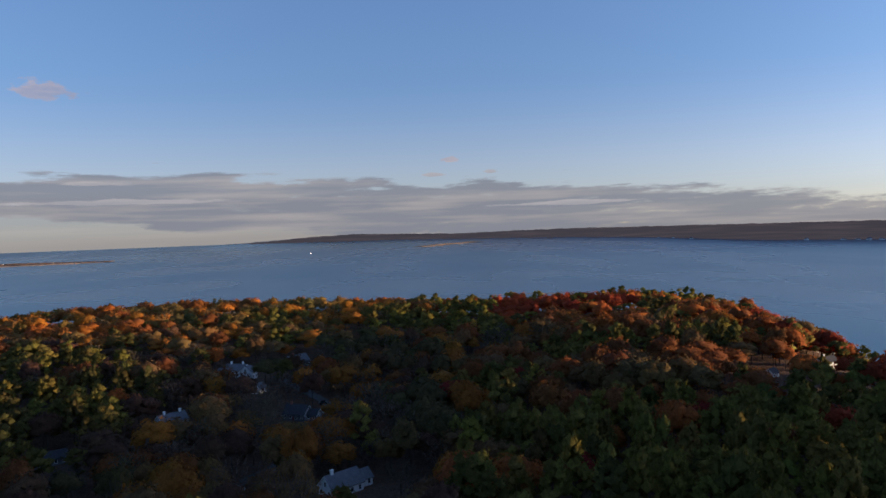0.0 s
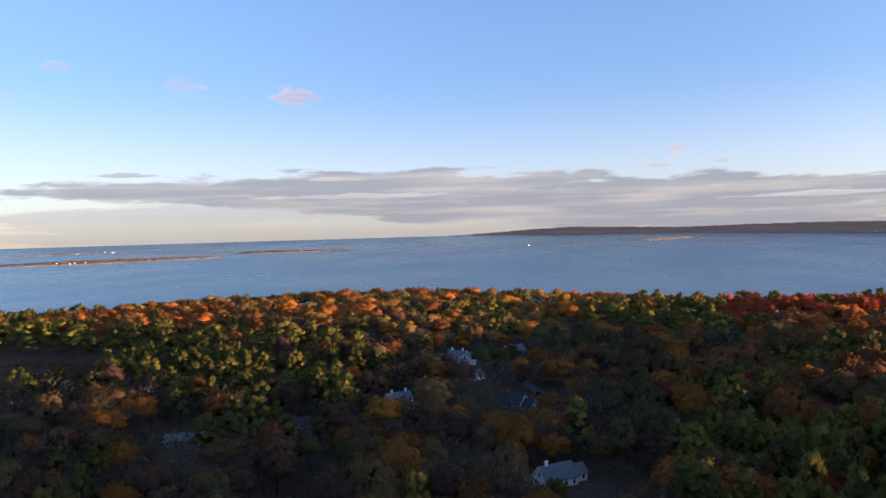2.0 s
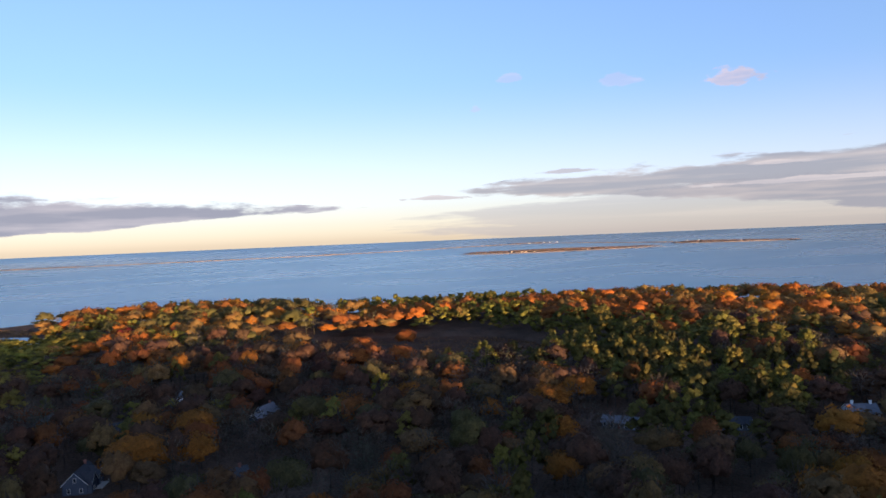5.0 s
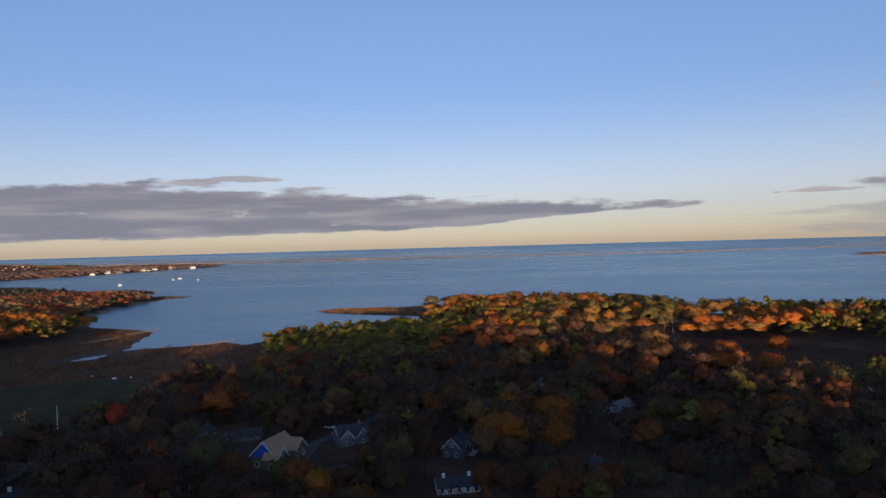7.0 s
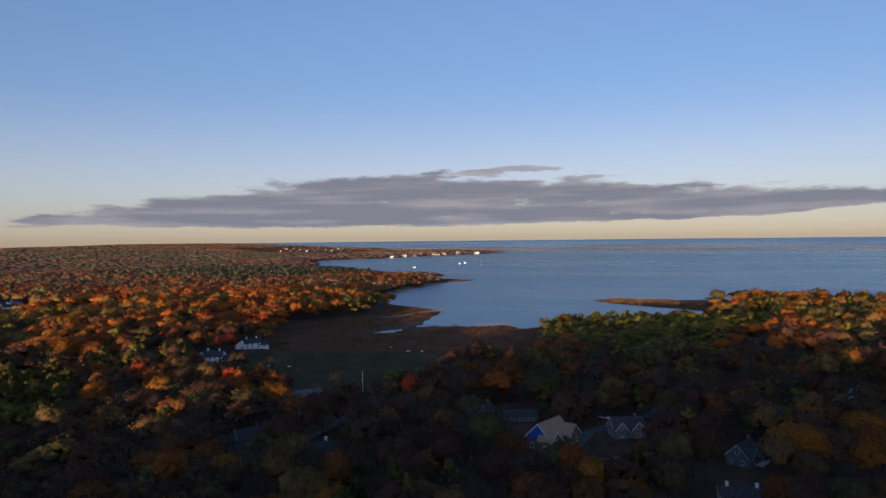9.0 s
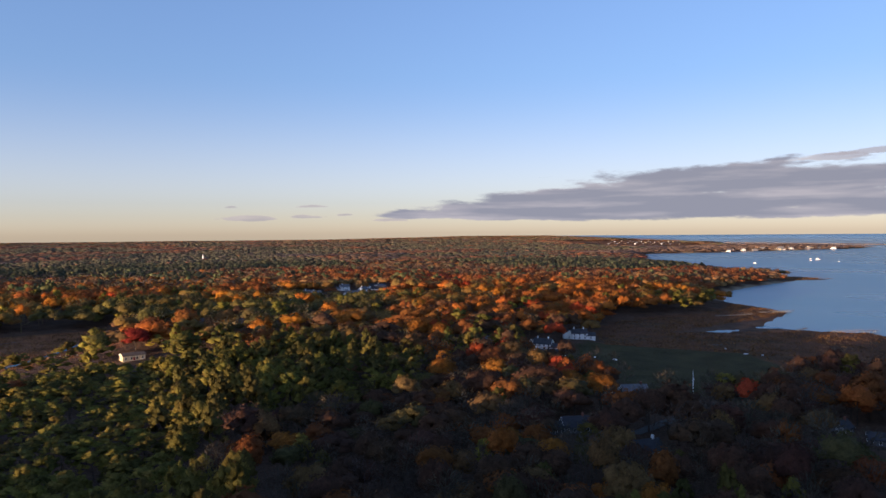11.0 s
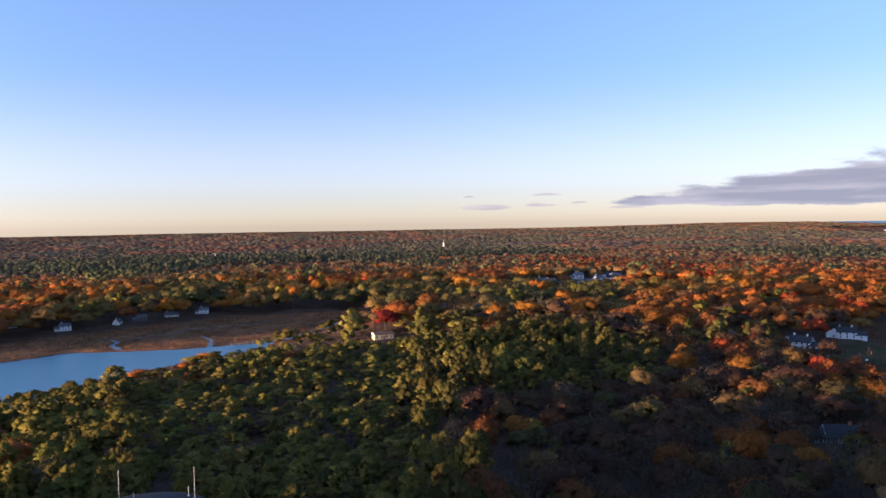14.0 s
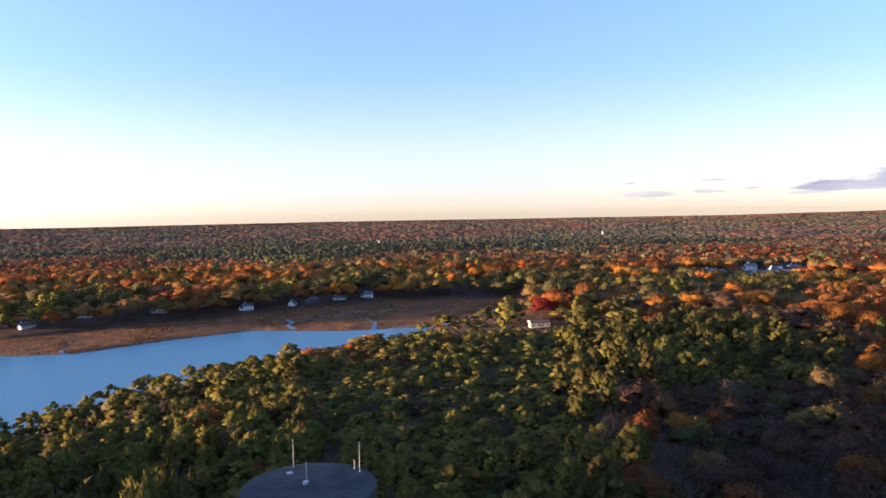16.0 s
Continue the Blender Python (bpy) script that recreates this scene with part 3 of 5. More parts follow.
    pine += np.clip((dist - 950) / 700, 0, 1) * (0.3 + 0.5 * rough(x, y, 420, 15))
    is_pine = rng.uniform(0, 1, n) < np.clip((pine - 0.35) * 3.2 + 0.35, 0.04, 0.97)
    warm = (rough(x, y, 170, 13) * 0.6 + rough(x, y, 48, 14) * 0.7) * (1 - out) + (rough(x, y, 540, 33) * 0.65 + rough(x, y, 200, 34) * 0.65) * out + rng.normal(0, 0.1, n)
    warm += bump(az, dist, 338, 320, 22, 220, 0.75) * (az > 180) + bump(az, dist, 118, 950, 14, 350, 0.3) + bump(az, dist, 135, 700, 25, 300, 0.12) - bump(az, dist, 66, 760, 26, 130, 0.45) - bump(az, dist, 80, 860, 8, 90, 0.45) - bump(az, dist, 143, 570, 9, 110, 0.5) - bump(az, dist, 170, 700, 32, 90, 0.62)
    # zones where the hill's shadow is painted in by choosing darker leaf colours
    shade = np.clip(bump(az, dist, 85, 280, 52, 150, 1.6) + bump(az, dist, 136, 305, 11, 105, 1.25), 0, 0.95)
    col = np.select([warm > 0.66, warm > 0.32, warm > 0.06, warm > -0.2, warm > -0.36, warm > -0.62],
                    [3, 2, 5, 6, 4, 7], 8)
    # full scarlet is rare out on the plain
    col = np.where((col == 3) & (dist > 420) & (az < 300) & (rng.uniform(0, 1, n) < 0.75), rng.choice([2, 5, 6, 5], n), col)
    # bright leaves dulled with distance, haze put into their colour
    far = rng.uniform(0, 1, n) < np.clip((dist - 900) / 1200, 0, 0.6)
    col = np.where(far & ((col == 2) | (col == 3) | (col == 4)), rng.choice([5, 6, 8], n), col)
    col = np.where((y > 2200) & (rng.uniform(0, 1, n) < 0.85), rng.choice([6, 6, 7, 5], n), col)
    is_pine &= ~((y > 2200) & (rng.uniform(0, 1, n) < 0.7))
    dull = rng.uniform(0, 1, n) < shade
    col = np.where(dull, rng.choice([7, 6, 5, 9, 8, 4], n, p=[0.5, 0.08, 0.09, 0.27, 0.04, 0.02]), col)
    kind = np.where(is_pine, PINE, np.where((col == 7) & (dist < 1900), BARE, OAK))
    # sunlit pine colour, painted more often where pines should look lit
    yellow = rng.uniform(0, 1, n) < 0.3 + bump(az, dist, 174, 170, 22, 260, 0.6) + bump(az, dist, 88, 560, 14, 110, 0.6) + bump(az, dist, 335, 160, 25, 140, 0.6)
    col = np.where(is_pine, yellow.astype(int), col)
    rgb = PALETTE[col] * rng.uniform(0.87, 1.13, (n, 1)) * (1 + rng.normal(0, 0.05, (n, 3)))
    # far pines tinted blue, as haze would
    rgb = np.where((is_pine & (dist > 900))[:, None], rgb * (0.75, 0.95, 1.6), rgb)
    # leaf colour lightened for sun on the plain, and blued for haze further out
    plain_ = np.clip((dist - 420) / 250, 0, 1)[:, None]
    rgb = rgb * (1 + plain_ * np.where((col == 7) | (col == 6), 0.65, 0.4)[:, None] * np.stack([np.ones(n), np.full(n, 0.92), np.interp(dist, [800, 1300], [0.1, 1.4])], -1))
    # far woods drawn towards one hazy tone, far islands and point lightened
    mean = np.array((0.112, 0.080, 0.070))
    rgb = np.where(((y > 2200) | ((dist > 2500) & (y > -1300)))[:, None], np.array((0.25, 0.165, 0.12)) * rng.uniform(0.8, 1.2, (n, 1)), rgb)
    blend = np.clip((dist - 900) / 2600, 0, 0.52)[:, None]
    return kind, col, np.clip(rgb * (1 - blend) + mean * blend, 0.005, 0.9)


BARK = np.array([0.075, 0.06, 0.05])


def plant(name, label, crowns, x, y, kind, rgb, tall, wide):
    """One joined wood: for each tree one of the crown templates of its kind."""
    z = ground_height(x, y)
    X, Y, Z, k = drawn(x, y, z)
    turn = rng.uniform(0, 2 * np.pi, len(x))
    pick = rng.integers(0, 4, len(x))
    all_v, all_c, all_f, all_n, n = [], [], [], [], 0
    for sp in (PINE, OAK, BARE):
        for v in range(4):
            at = np.nonzero((kind == sp) & (pick == v))[0]
            if not len(at):
                continue
            tv, tf, tn, leafy = crowns[sp][v]
            c, s = np.cos(turn[at])[:, None], np.sin(turn[at])[:, None]
            w, h = (wide[at] * k[at])[:, None], (tall[at] * k[at])[:, None]
            px = (tv[None, :, 0] * c - tv[None, :, 1] * s) * w + X[at][:, None]
            py = (tv[None, :, 0] * s + tv[None, :, 1] * c) * w + Y[at][:, None]
            pz = tv[None, :, 2] * h + Z[at][:, None]
            all_v.append(np.stack([px, py, pz], -1).reshape(-1, 3))
            all_n.append(np.stack([tn[None, :, 0] * c - tn[None, :, 1] * s, tn[None, :, 0] * s + tn[None, :, 1] * c, np.repeat(tn[None, :, 2], len(at), 0)], -1).reshape(-1, 3))
            tone = np.repeat(rgb[at][:, None, :], len(tv), 1)
            tone[:, leafy:] = BARK
            all_c.append(tone.reshape(-1, 3))
            all_f.append((tf[None, :] + (np.arange(len(at)) * len(tv))[:, None] + n).ravel())
            n += len(at) * len(tv)
    me = mesh_from(name, np.concatenate(all_v), np.concatenate(all_f), 3, True)
    paint(me, "pigment", np.concatenate(all_c))
    round_off(me, np.concatenate(all_n))
    me.materials.append(LEAVES)
    return tagged(new(name, me), label, "trees", kind="stuff")


def templates(lumps, fine, sprays, size, pines, twigs, trunks):
    """Crown templates for a wood at some distance. pines: lumps, fineness, brushes and their size."""
    out = {PINE: [], OAK: [], BARE: []}
    for v in range(4):
        for sp, crown, r0 in ((PINE, pine_crown(*pines, 20 + v), 0.014),
                              (OAK, broad_crown(lumps, fine, sprays, size, 40 + v), 0.016), (BARE, bare_crown(twigs, 60 + v), 0.014)):
            n = len(crown[0])
            if trunks or sp == BARE:
                crown = joined(crown, trunk_tris(0.6, r0))
            out[sp].append((*crown, n if sp != BARE else len(crown[0])))
    return out


def tree_thing(kind, rgb, seed):
    """A single tree of height 1: trunk with limbs, and crown."""
    r = np.random.default_rng(seed)
    root = new(("pine_tree", "oak_tree", "bare_tree")[kind])
    crown = pine_crown(26, 3, 700, 0.024, seed) if kind == PINE else broad_crown(20, 1, 1150, 0.021, seed) if kind == OAK else bare_crown(420, seed)
    me = mesh_from("crown", *crown[:2], 3, True)
    round_off(me, crown[2])
    paint(me, "pigment", np.repeat(rgb[None], len(crown[0]), 0))
    me.materials.append(LEAVES)
    new("crown", me).parent = root
    bm = bmesh.new()
    def limb(p, q, ra, rb):
        p, q = Vector(p), Vector(q)
        m = Matrix.Translation((p + q) / 2) @ (q - p).to_track_quat("Z", "Y").to_matrix().to_4x4()
        bmesh.ops.create_cone(bm, segments=5, radius1=ra, radius2=rb, depth=(q - p).length, matrix=m)
    limb((0, 0, -0.03), (0, 0, 0.5), 0.017, 0.011)
    limb((0, 0, 0.5), (0.01, 0, 0.88), 0.011, 0.003)
    for i in range(6):
        a, h = r.uniform(0, 6.28), r.uniform(0.35, 0.75)
        limb((0, 0, h), (math.cos(a) * 0.15, math.sin(a) * 0.15, h + r.uniform(0.06, 0.2)), 0.006, 0.002)
    me = bpy.data.meshes.new("trunk")
    bm.to_mesh(me), bm.free()
    me.materials.append(BARK_MATERIAL)
    new("trunk", me).parent = root
    return root


def bark_material():
    m, nt, b = material("bark", 0.9, 0.1)
    tex = nt.nodes.new("ShaderNodeTexCoord")
    n = node(nt, "ShaderNodeTexNoise", Scale=60.0, Detail=4.0)
    nt.links.new(tex.outputs["Object"], n.inputs["Vector"])
    mix = nt.nodes.new("ShaderNodeMix")
    mix.data_type = "RGBA"
    mix.inputs["A"].default_value, mix.inputs["B"].default_value = (0.05, 0.04, 0.032, 1), (0.14, 0.11, 0.09, 1)
    nt.links.new(n.outputs["Fac"], mix.inputs["Factor"])
    nt.links.new(mix.outputs["Result"], b.inputs["Base Color"])
    return m


BARK_MATERIAL = bark_material()
TREE_WORDS = {0: "dark green white pine with upturned brushes of needles", 1: "olive green white pine, low sun painted into its colour", 2: "orange oak in full autumn colour",
              3: "deep red maple in autumn colour", 4: "golden yellow autumn tree", 5: "rust brown oak keeping its leaves", 6: "brown leaved autumn tree",
              7: "leafless grey tree with fans of thin twigs", 8: "olive green broadleaf tree turning colour", 9: "dark maroon oak, shade painted into its leaf colour"}


def build_woods():
    x, y, gap = scatter()
    ok = wooded(x, y)
    x, y, gap = x[ok], y[ok], gap[ok]
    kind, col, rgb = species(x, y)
    dist = np.hypot(x, y)
    keep = rng.uniform(0, 1, len(x)) < np.where(kind == PINE, 0.92, np.where(dist < 240, 0.66, np.where(dist < 450, 0.8, 0.88)))
    x, y, gap, kind, col, rgb, dist = x[keep], y[keep], gap[keep], kind[keep], col[keep], rgb[keep], dist[keep]
    az = np.degrees(np.arctan2(-x, y))
    tall = 15.5 * (1 + rng.uniform(-0.32, 0.32, len(x)) * np.interp(dist, [900, 1000, 1800, 2200], [1, 0.6, 0.6, 0.35])) * np.interp(dist, [400, 550, 1500, 1900], [1, 1.12, 1.05, 0.62])
    tall = tall * np.where((az < 34) & (az > -25) & (dist < 140), 0.7, 1)
    tall = tall * np.where((az > 79) & (az < 99) & (dist > 440) & (dist < 740), 0.68, 1) * np.where(((az > 150) | (az < -160)) & (dist < 460) & (dist > 125), 0.74, 1)
    tall = tall * np.clip(0.72 + shore(x, y) / 200, 0, 1) * np.where((y > 1800) & (dist < 5200), 0.5, 1)
    tall = tall * np.where((az > 131) & (az < 142) & (dist > 765) & (dist < 900), 0.62, 1) * np.where((az > 153) & (az < 174) & (dist > 170) & (dist < 460), 0.7, 1)
    tall = tall * (1 - bump(az, dist, 137, 290, 7, 90, 0.3)) * (1 + (kind == PINE) * bump(az, dist, 146, 310, 4, 60, 0.25))
    tall = tall * np.where((x > 2) & (y < -88) & (y > -140) & (x < 60), 1.42, 1)
    wide = gap * np.where(kind == PINE, 1.75, np.where(dist > 1900, 2.75, np.where(dist > 450, 1.85, 2.05))) * rng.uniform(0.75, 1.25, len(x)) * np.where((dist > 300) & (kind == PINE), 1.1, 1)
    seen = ((az > -38) & (az < 180)) | (az < -162)
    near = np.nonzero(seen & (dist > 55))[0]
    near = near[np.argsort(dist[near])][:300]
    single = np.zeros(len(x), bool)
    single[near] = True
    for c in range(10):
        at = near[col[near] == c]
        if len(at):
            root = None
            z = ground_height(x[at], y[at])
            for i, gz in zip(at, z):
                m = pose(x[i], y[i], gz, 0, 0, rng.uniform(0, 360)) 
                if root is None:
                    root = tree_thing(int(kind[i]), PALETTE[c], 100 + c)
                    root.scale = (12.5, 12.5, 12.5)
                    tagged(root, TREE_WORDS[c] + ", on the hillside", "tree", "trees on the hill")
                    root.matrix_basis = m @ Matrix.Diagonal((12.5, 12.5, 12.5, 1))
                else:
                    t = copy_thing(root, m)
                    t.scale = (wide[i], wide[i], tall[i])
    # from, to, lumps, fineness, loose sprays, their size, the same for pines, twigs, trunks
    rings = ((0, 240, 14, 1, 420, 0.025, (24, 3, 300, 0.029), 120, True), (240, 450, 10, 1, 210, 0.031, (15, 3, 130, 0.036), 66, True),
             (450, 950, 7, 1, 80, 0.038, (9, 3, 46, 0.045), 34, False), (950, 1900, 2, 1, 14, 0.065, (3, 3, 6, 0.075), 11, False),
             (1900, 20000, 1, 0, 0, 0.12, (1, 0, 0, 0.12), 5, False))
    for lo, hi, lumps, fine, sprays, size, pines, twigs, trunks in rings:
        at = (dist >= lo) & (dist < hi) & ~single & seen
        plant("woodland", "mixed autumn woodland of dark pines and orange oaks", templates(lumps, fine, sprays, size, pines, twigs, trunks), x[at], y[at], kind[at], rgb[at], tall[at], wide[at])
    # trees out of view, added only to cast shade over the hill
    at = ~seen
    plant("woodland", "unseen wood on the hill's sunward side, added to cast shade", templates(1, 1, 0, 0.07, (2, 1, 0, 0.08), 8, False), x[at], y[at], kind[at], rgb[at], tall[at], wide[at])

# ---- clouds ----
def cloud_material(name, dark, light, amp, stretch, seed, glow=1.0, cover=1.0):
    """Far cloud backdrop that glows by itself: ragged by noise over its own place in the sky."""
    m = bpy.data.materials.new(name)
    m.use_nodes = True
    nt = m.node_tree
    nt.nodes.clear()
    out = nt.nodes.new("ShaderNodeOutputMaterial")
    place = nt.nodes.new("ShaderNodeAttribute")
    place.attribute_name = "place"
    body = nt.nodes.new("ShaderNodeAttribute")
    body.attribute_name = "body"
    mp = nt.nodes.new("ShaderNodeMapping")
    mp.inputs["Scale"].default_value, mp.inputs["Location"].default_value = (stretch, 1.0, 1.0), (seed * 3.7, seed * 1.3, seed)
    nt.links.new(place.outputs["Vector"], mp.inputs["Vector"])
    n1 = node(nt, "ShaderNodeTexNoise", Scale=1.1, Detail=9.0, Roughness=0.6)
    n2 = node(nt, "ShaderNodeTexNoise", Scale=1.5, Detail=7.0, Roughness=0.5)
    nt.links.new(mp.outputs["Vector"], n1.inputs["Vector"])
    m2 = nt.nodes.new("ShaderNodeMapping")
    m2.inputs["Scale"].default_value, m2.inputs["Location"].default_value = (stretch * 0.3, 0.8, 1.0), (seed, seed * 2.1, 0)
    nt.links.new(place.outputs["Vector"], m2.inputs["Vector"])
    nt.links.new(m2.outputs["Vector"], n2.inputs["Vector"])
    wave = nt.nodes.new("ShaderNodeMath")
    wave.operation = "MULTIPLY_ADD"
    wave.inputs[1].default_value, wave.inputs[2].default_value = amp, -amp * 0.5
    nt.links.new(n1.outputs["Fac"], wave.inputs[0])
    both = nt.nodes.new("ShaderNodeMath")
    both.operation = "ADD"
    nt.links.new(wave.outputs[0], both.inputs[0])
    nt.links.new(body.outputs["Fac"], both.inputs[1])
    edge = nt.nodes.new("ShaderNodeMapRange")
    edge.interpolation_type = "SMOOTHSTEP"
    edge.inputs["From Min"].default_value, edge.inputs["From Max"].default_value = 0.3, 0.75
    edge.inputs["To Max"].default_value = cover
    nt.links.new(both.outputs[0], edge.inputs["Value"])
    # thin parts are painted lighter, as if light came through them
    dense = nt.nodes.new("ShaderNodeMath")
    dense.operation = "MULTIPLY_ADD"
    dense.inputs[1].default_value = -0.1
    nt.links.new(both.outputs[0], dense.inputs[0])
    nt.links.new(n2.outputs["Fac"], dense.inputs[2])
    tone = nt.nodes.new("ShaderNodeMapRange")
    tone.inputs["From Min"].default_value, tone.inputs["From Max"].default_value = 0.36, 0.6
    nt.links.new(dense.outputs[0], tone.inputs["Value"])
    mix = nt.nodes.new("ShaderNodeMix")
    mix.data_type = "RGBA"
    mix.inputs["A"].default_value, mix.inputs["B"].default_value = (*dark, 1), (*light, 1)
    nt.links.new(tone.outputs["Result"], mix.inputs["Factor"])
    em = node(nt, "ShaderNodeEmission", Strength=glow)
    nt.links.new(mix.outputs["Result"], em.inputs["Color"])
    clear = nt.nodes.new("ShaderNodeBsdfTransparent")
    ms = nt.nodes.new("ShaderNodeMixShader")
    nt.links.new(edge.outputs["Result"], ms.inputs["Fac"])
    nt.links.new(clear.outputs[0], ms.inputs[1])
    nt.links.new(em.outputs[0], ms.inputs[2])
    nt.links.new(ms.outputs[0], out.inputs["Surface"])
    return m


def cloud(label, far, top, bottom, soft_top, soft_bottom, mat, soft_side=2.0):
    """A cloud between two outlines of (azimuth, height) in degrees, far off, bowed round the viewer."""
    lo, hi = min(top[0][0], top[-1][0]), max(top[0][0], top[-1][0])
    az = np.linspace(lo, hi, max(8, int((hi - lo) / 0.5)))
    te = np.interp(az, *np.array(sorted(top)).T)
    be = np.interp(az, *np.array(sorted(bottom)).T)
    rows = np.linspace(-0.25, 1.35, 26)
    A = np.repeat(az[:, None], len(rows), 1)
    E = be[:, None] + (te - be)[:, None] * rows[None]
    body = np.clip((te[:, None] - E) / soft_top + 0.5, 0, 1) * np.clip((E - be[:, None]) / soft_bottom + 0.5, 0, 1)
    body *= np.clip((A - lo) / soft_side, 0, 1) * np.clip((hi - A) / soft_side, 0, 1)
    a, e = np.radians(A), np.radians(E)
    xyz = np.stack([-np.sin(a) * far, np.cos(a) * far, EYE_Z + np.tan(e) * far], -1).reshape(-1, 3)
    na, nd = A.shape
    i, j = np.meshgrid(np.arange(na - 1), np.arange(nd - 1), indexing="ij")
    me = mesh_from("cloud", xyz, np.stack([i * nd + j, i * nd + j + 1, (i + 1) * nd + j + 1, (i + 1) * nd + j], -1).ravel(), 4, True)
    me.attributes.new("place", "FLOAT_VECTOR", "POINT").data.foreach_set("vector", np.stack([A, E, np.zeros_like(A)], -1).astype(np.float32).ravel())
    me.attributes.new("body", "FLOAT", "POINT").data.foreach_set("value", body.astype(np.float32).ravel())
    me.materials.append(mat)
    ob = tagged(new("backdrop_cloud", me), label, "cloud", kind="structure")
    return ob


PINK = (0.37, 0.26, 0.225)
bank = cloud_material("cloud_bank", (0.128, 0.140, 0.180), (0.205, 0.206, 0.238), 2.1, 0.22, 1)
south = cloud_material("cloud_bank_south", (0.128, 0.136, 0.166), (0.215, 0.200, 0.208), 2.8, 0.16, 7, 1.0, 0.86)
veil = cloud_material("cloud_veil", (0.150, 0.160, 0.195), (0.205, 0.200, 0.222), 2.2, 0.08, 2, 1.0, 0.52)
streak = cloud_material("cloud_streak", (0.26, 0.25, 0.27), (0.36, 0.33, 0.33), 3.4, 0.18, 9, 1.0, 0.5)
faint = cloud_material("cloud_faint", (0.24, 0.21, 0.23), (0.40, 0.30, 0.28), 3.0, 0.4, 5, 1.0, 0.28)
puff = cloud_material("cloud_puff", (0.22, 0.19, 0.22), PINK, 3.4, 0.5, 3, 1.0, 0.55)
wisp = cloud_material("cloud_wisp", (0.185, 0.18, 0.205), (0.26, 0.24, 0.25), 3.0, 0.35, 4, 1.0, 0.75)
cloud("long grey-mauve cloud bank tapering to a point", 4860,
      [(138, 1.5), (132, 2.1), (124.5, 3.3), (116, 4.4), (108, 5.2), (98.6, 4.8), (92, 4.3), (87, 3.9), (81, 3.6), (71.6, 3.2), (62, 2.8), (56, 2.5)],
      [(138, 1.3), (129, 1.1), (120, 0.85), (98.6, 1.0), (85, 1.3), (78, 1.5), (71.6, 2.1), (62, 2.5), (56, 2.4)], 1.3, 0.35, bank, 3)
cloud("broad grey cloud bank low over the sea", 4880,
      [(52, 3.6), (45, 4.3), (38, 4.6), (30, 5.1), (20, 5.0), (10, 4.6), (3, 4.3), (-8, 3.7), (-15, 3.2), (-24, 2.2), (-33, 1.4), (-42, 0.9)],
      [(52, 3.2), (45, 3.0), (38, 2.7), (30, 2.0), (20, 0.9), (10, 0.2), (3, -0.2), (-15, -0.4), (-33, -0.4), (-42, -0.4)], 1.3, 0.8, south, 6)
cloud("dim blue-grey veil of cloud on the horizon", 4900, [(62, 1.4), (50, 2.3), (30, 3.4), (0, 3.0), (-20, 2.2)], [(62, 0.2), (50, -0.3), (30, -0.6), (0, -0.6), (-20, -0.6)], 1.1, 0.9, veil, 16)
# azimuth, height, half length and half thickness of small pieces
# the streaks are pale glowing sheets, brightness painted along the bank
for az, el, half, tall, mat, lab in ((25, 3.15, 12, 0.3, streak, "pale glowing streak painted along a cloud bank"), (27, 4.55, 3.5, 0.2, streak, "pale glowing streak painted along a cloud bank"),
                                     (-11, 2.1, 10, 0.22, streak, "pale glowing streak painted along a cloud bank"),
                                     (97, 5.5, 5, 0.35, wisp, "thin grey cloud wisp"), (91.5, 4.75, 3, 0.22, wisp, "thin grey cloud wisp"), (101, 5.2, 3.5, 0.3, wisp, "thin grey cloud wisp"),
                                     (89.5, 3.9, 3, 0.18, wisp, "thin grey cloud wisp"), (53, 3.2, 3, 0.2, wisp, "thin grey cloud wisp"), (42.5, 4.9, 3, 0.2, wisp, "thin grey cloud wisp"),
                                     (146, 1.25, 3.5, 0.26, wisp, "thin grey cloud wisp"), (142, 1.4, 2.4, 0.2, wisp, "thin grey cloud wisp"), (147.5, 2.15, 1.3, 0.15, wisp, "thin grey cloud wisp"),
                                     (141, 2.25, 1.5, 0.12, wisp, "thin grey cloud wisp"), (138.5, 1.55, 1.3, 0.13, wisp, "thin grey cloud wisp"), (135, 1.1, 2.2, 0.14, wisp, "thin grey cloud wisp"),
                                     (29.6, 11.0, 3.2, 0.9, puff, "small pink cloud puff"), (37.9, 11.7, 2.4, 0.6, faint, "small pink cloud puff"), (46.6, 12.4, 1.8, 0.5, faint, "small pink cloud puff"),
                                     (-0.8, 5.9, 1.6, 0.35, puff, "small pink cloud puff"), (-4.2, 4.9, 1.4, 0.25, wisp, "thin grey cloud wisp"), (0.6, 4.8, 1.6, 0.25, wisp, "thin grey cloud wisp"),
                                     (49.5, 10.2, 1.0, 0.4, faint, "small pink cloud puff")):
    cloud(lab + " in the evening sky", 4840, [(az - half, el), (az, el + tall), (az + half, el)], [(az - half, el - 0.1), (az, el - tall * 0.6), (az + half, el - 0.1)], tall * 0.8, tall * 0.6, mat, half * 0.8)


# ---- the far south coast: glowing strip, haze painted in, for low wooded hills miles off across the bay ----
def coast_glow():
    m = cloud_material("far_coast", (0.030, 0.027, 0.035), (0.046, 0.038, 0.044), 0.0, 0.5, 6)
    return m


def far_coast():
    top = [(17.5, -0.3), (16.1, -0.22), (12, 0.0), (7.6, 0.18), (3, 0.06), (-0.7, -0.06), (-6, 0.0), (-10, 0.02), (-17, -0.05), (-24.7, -0.14), (-32.5, -0.21), (-42, -0.3)]
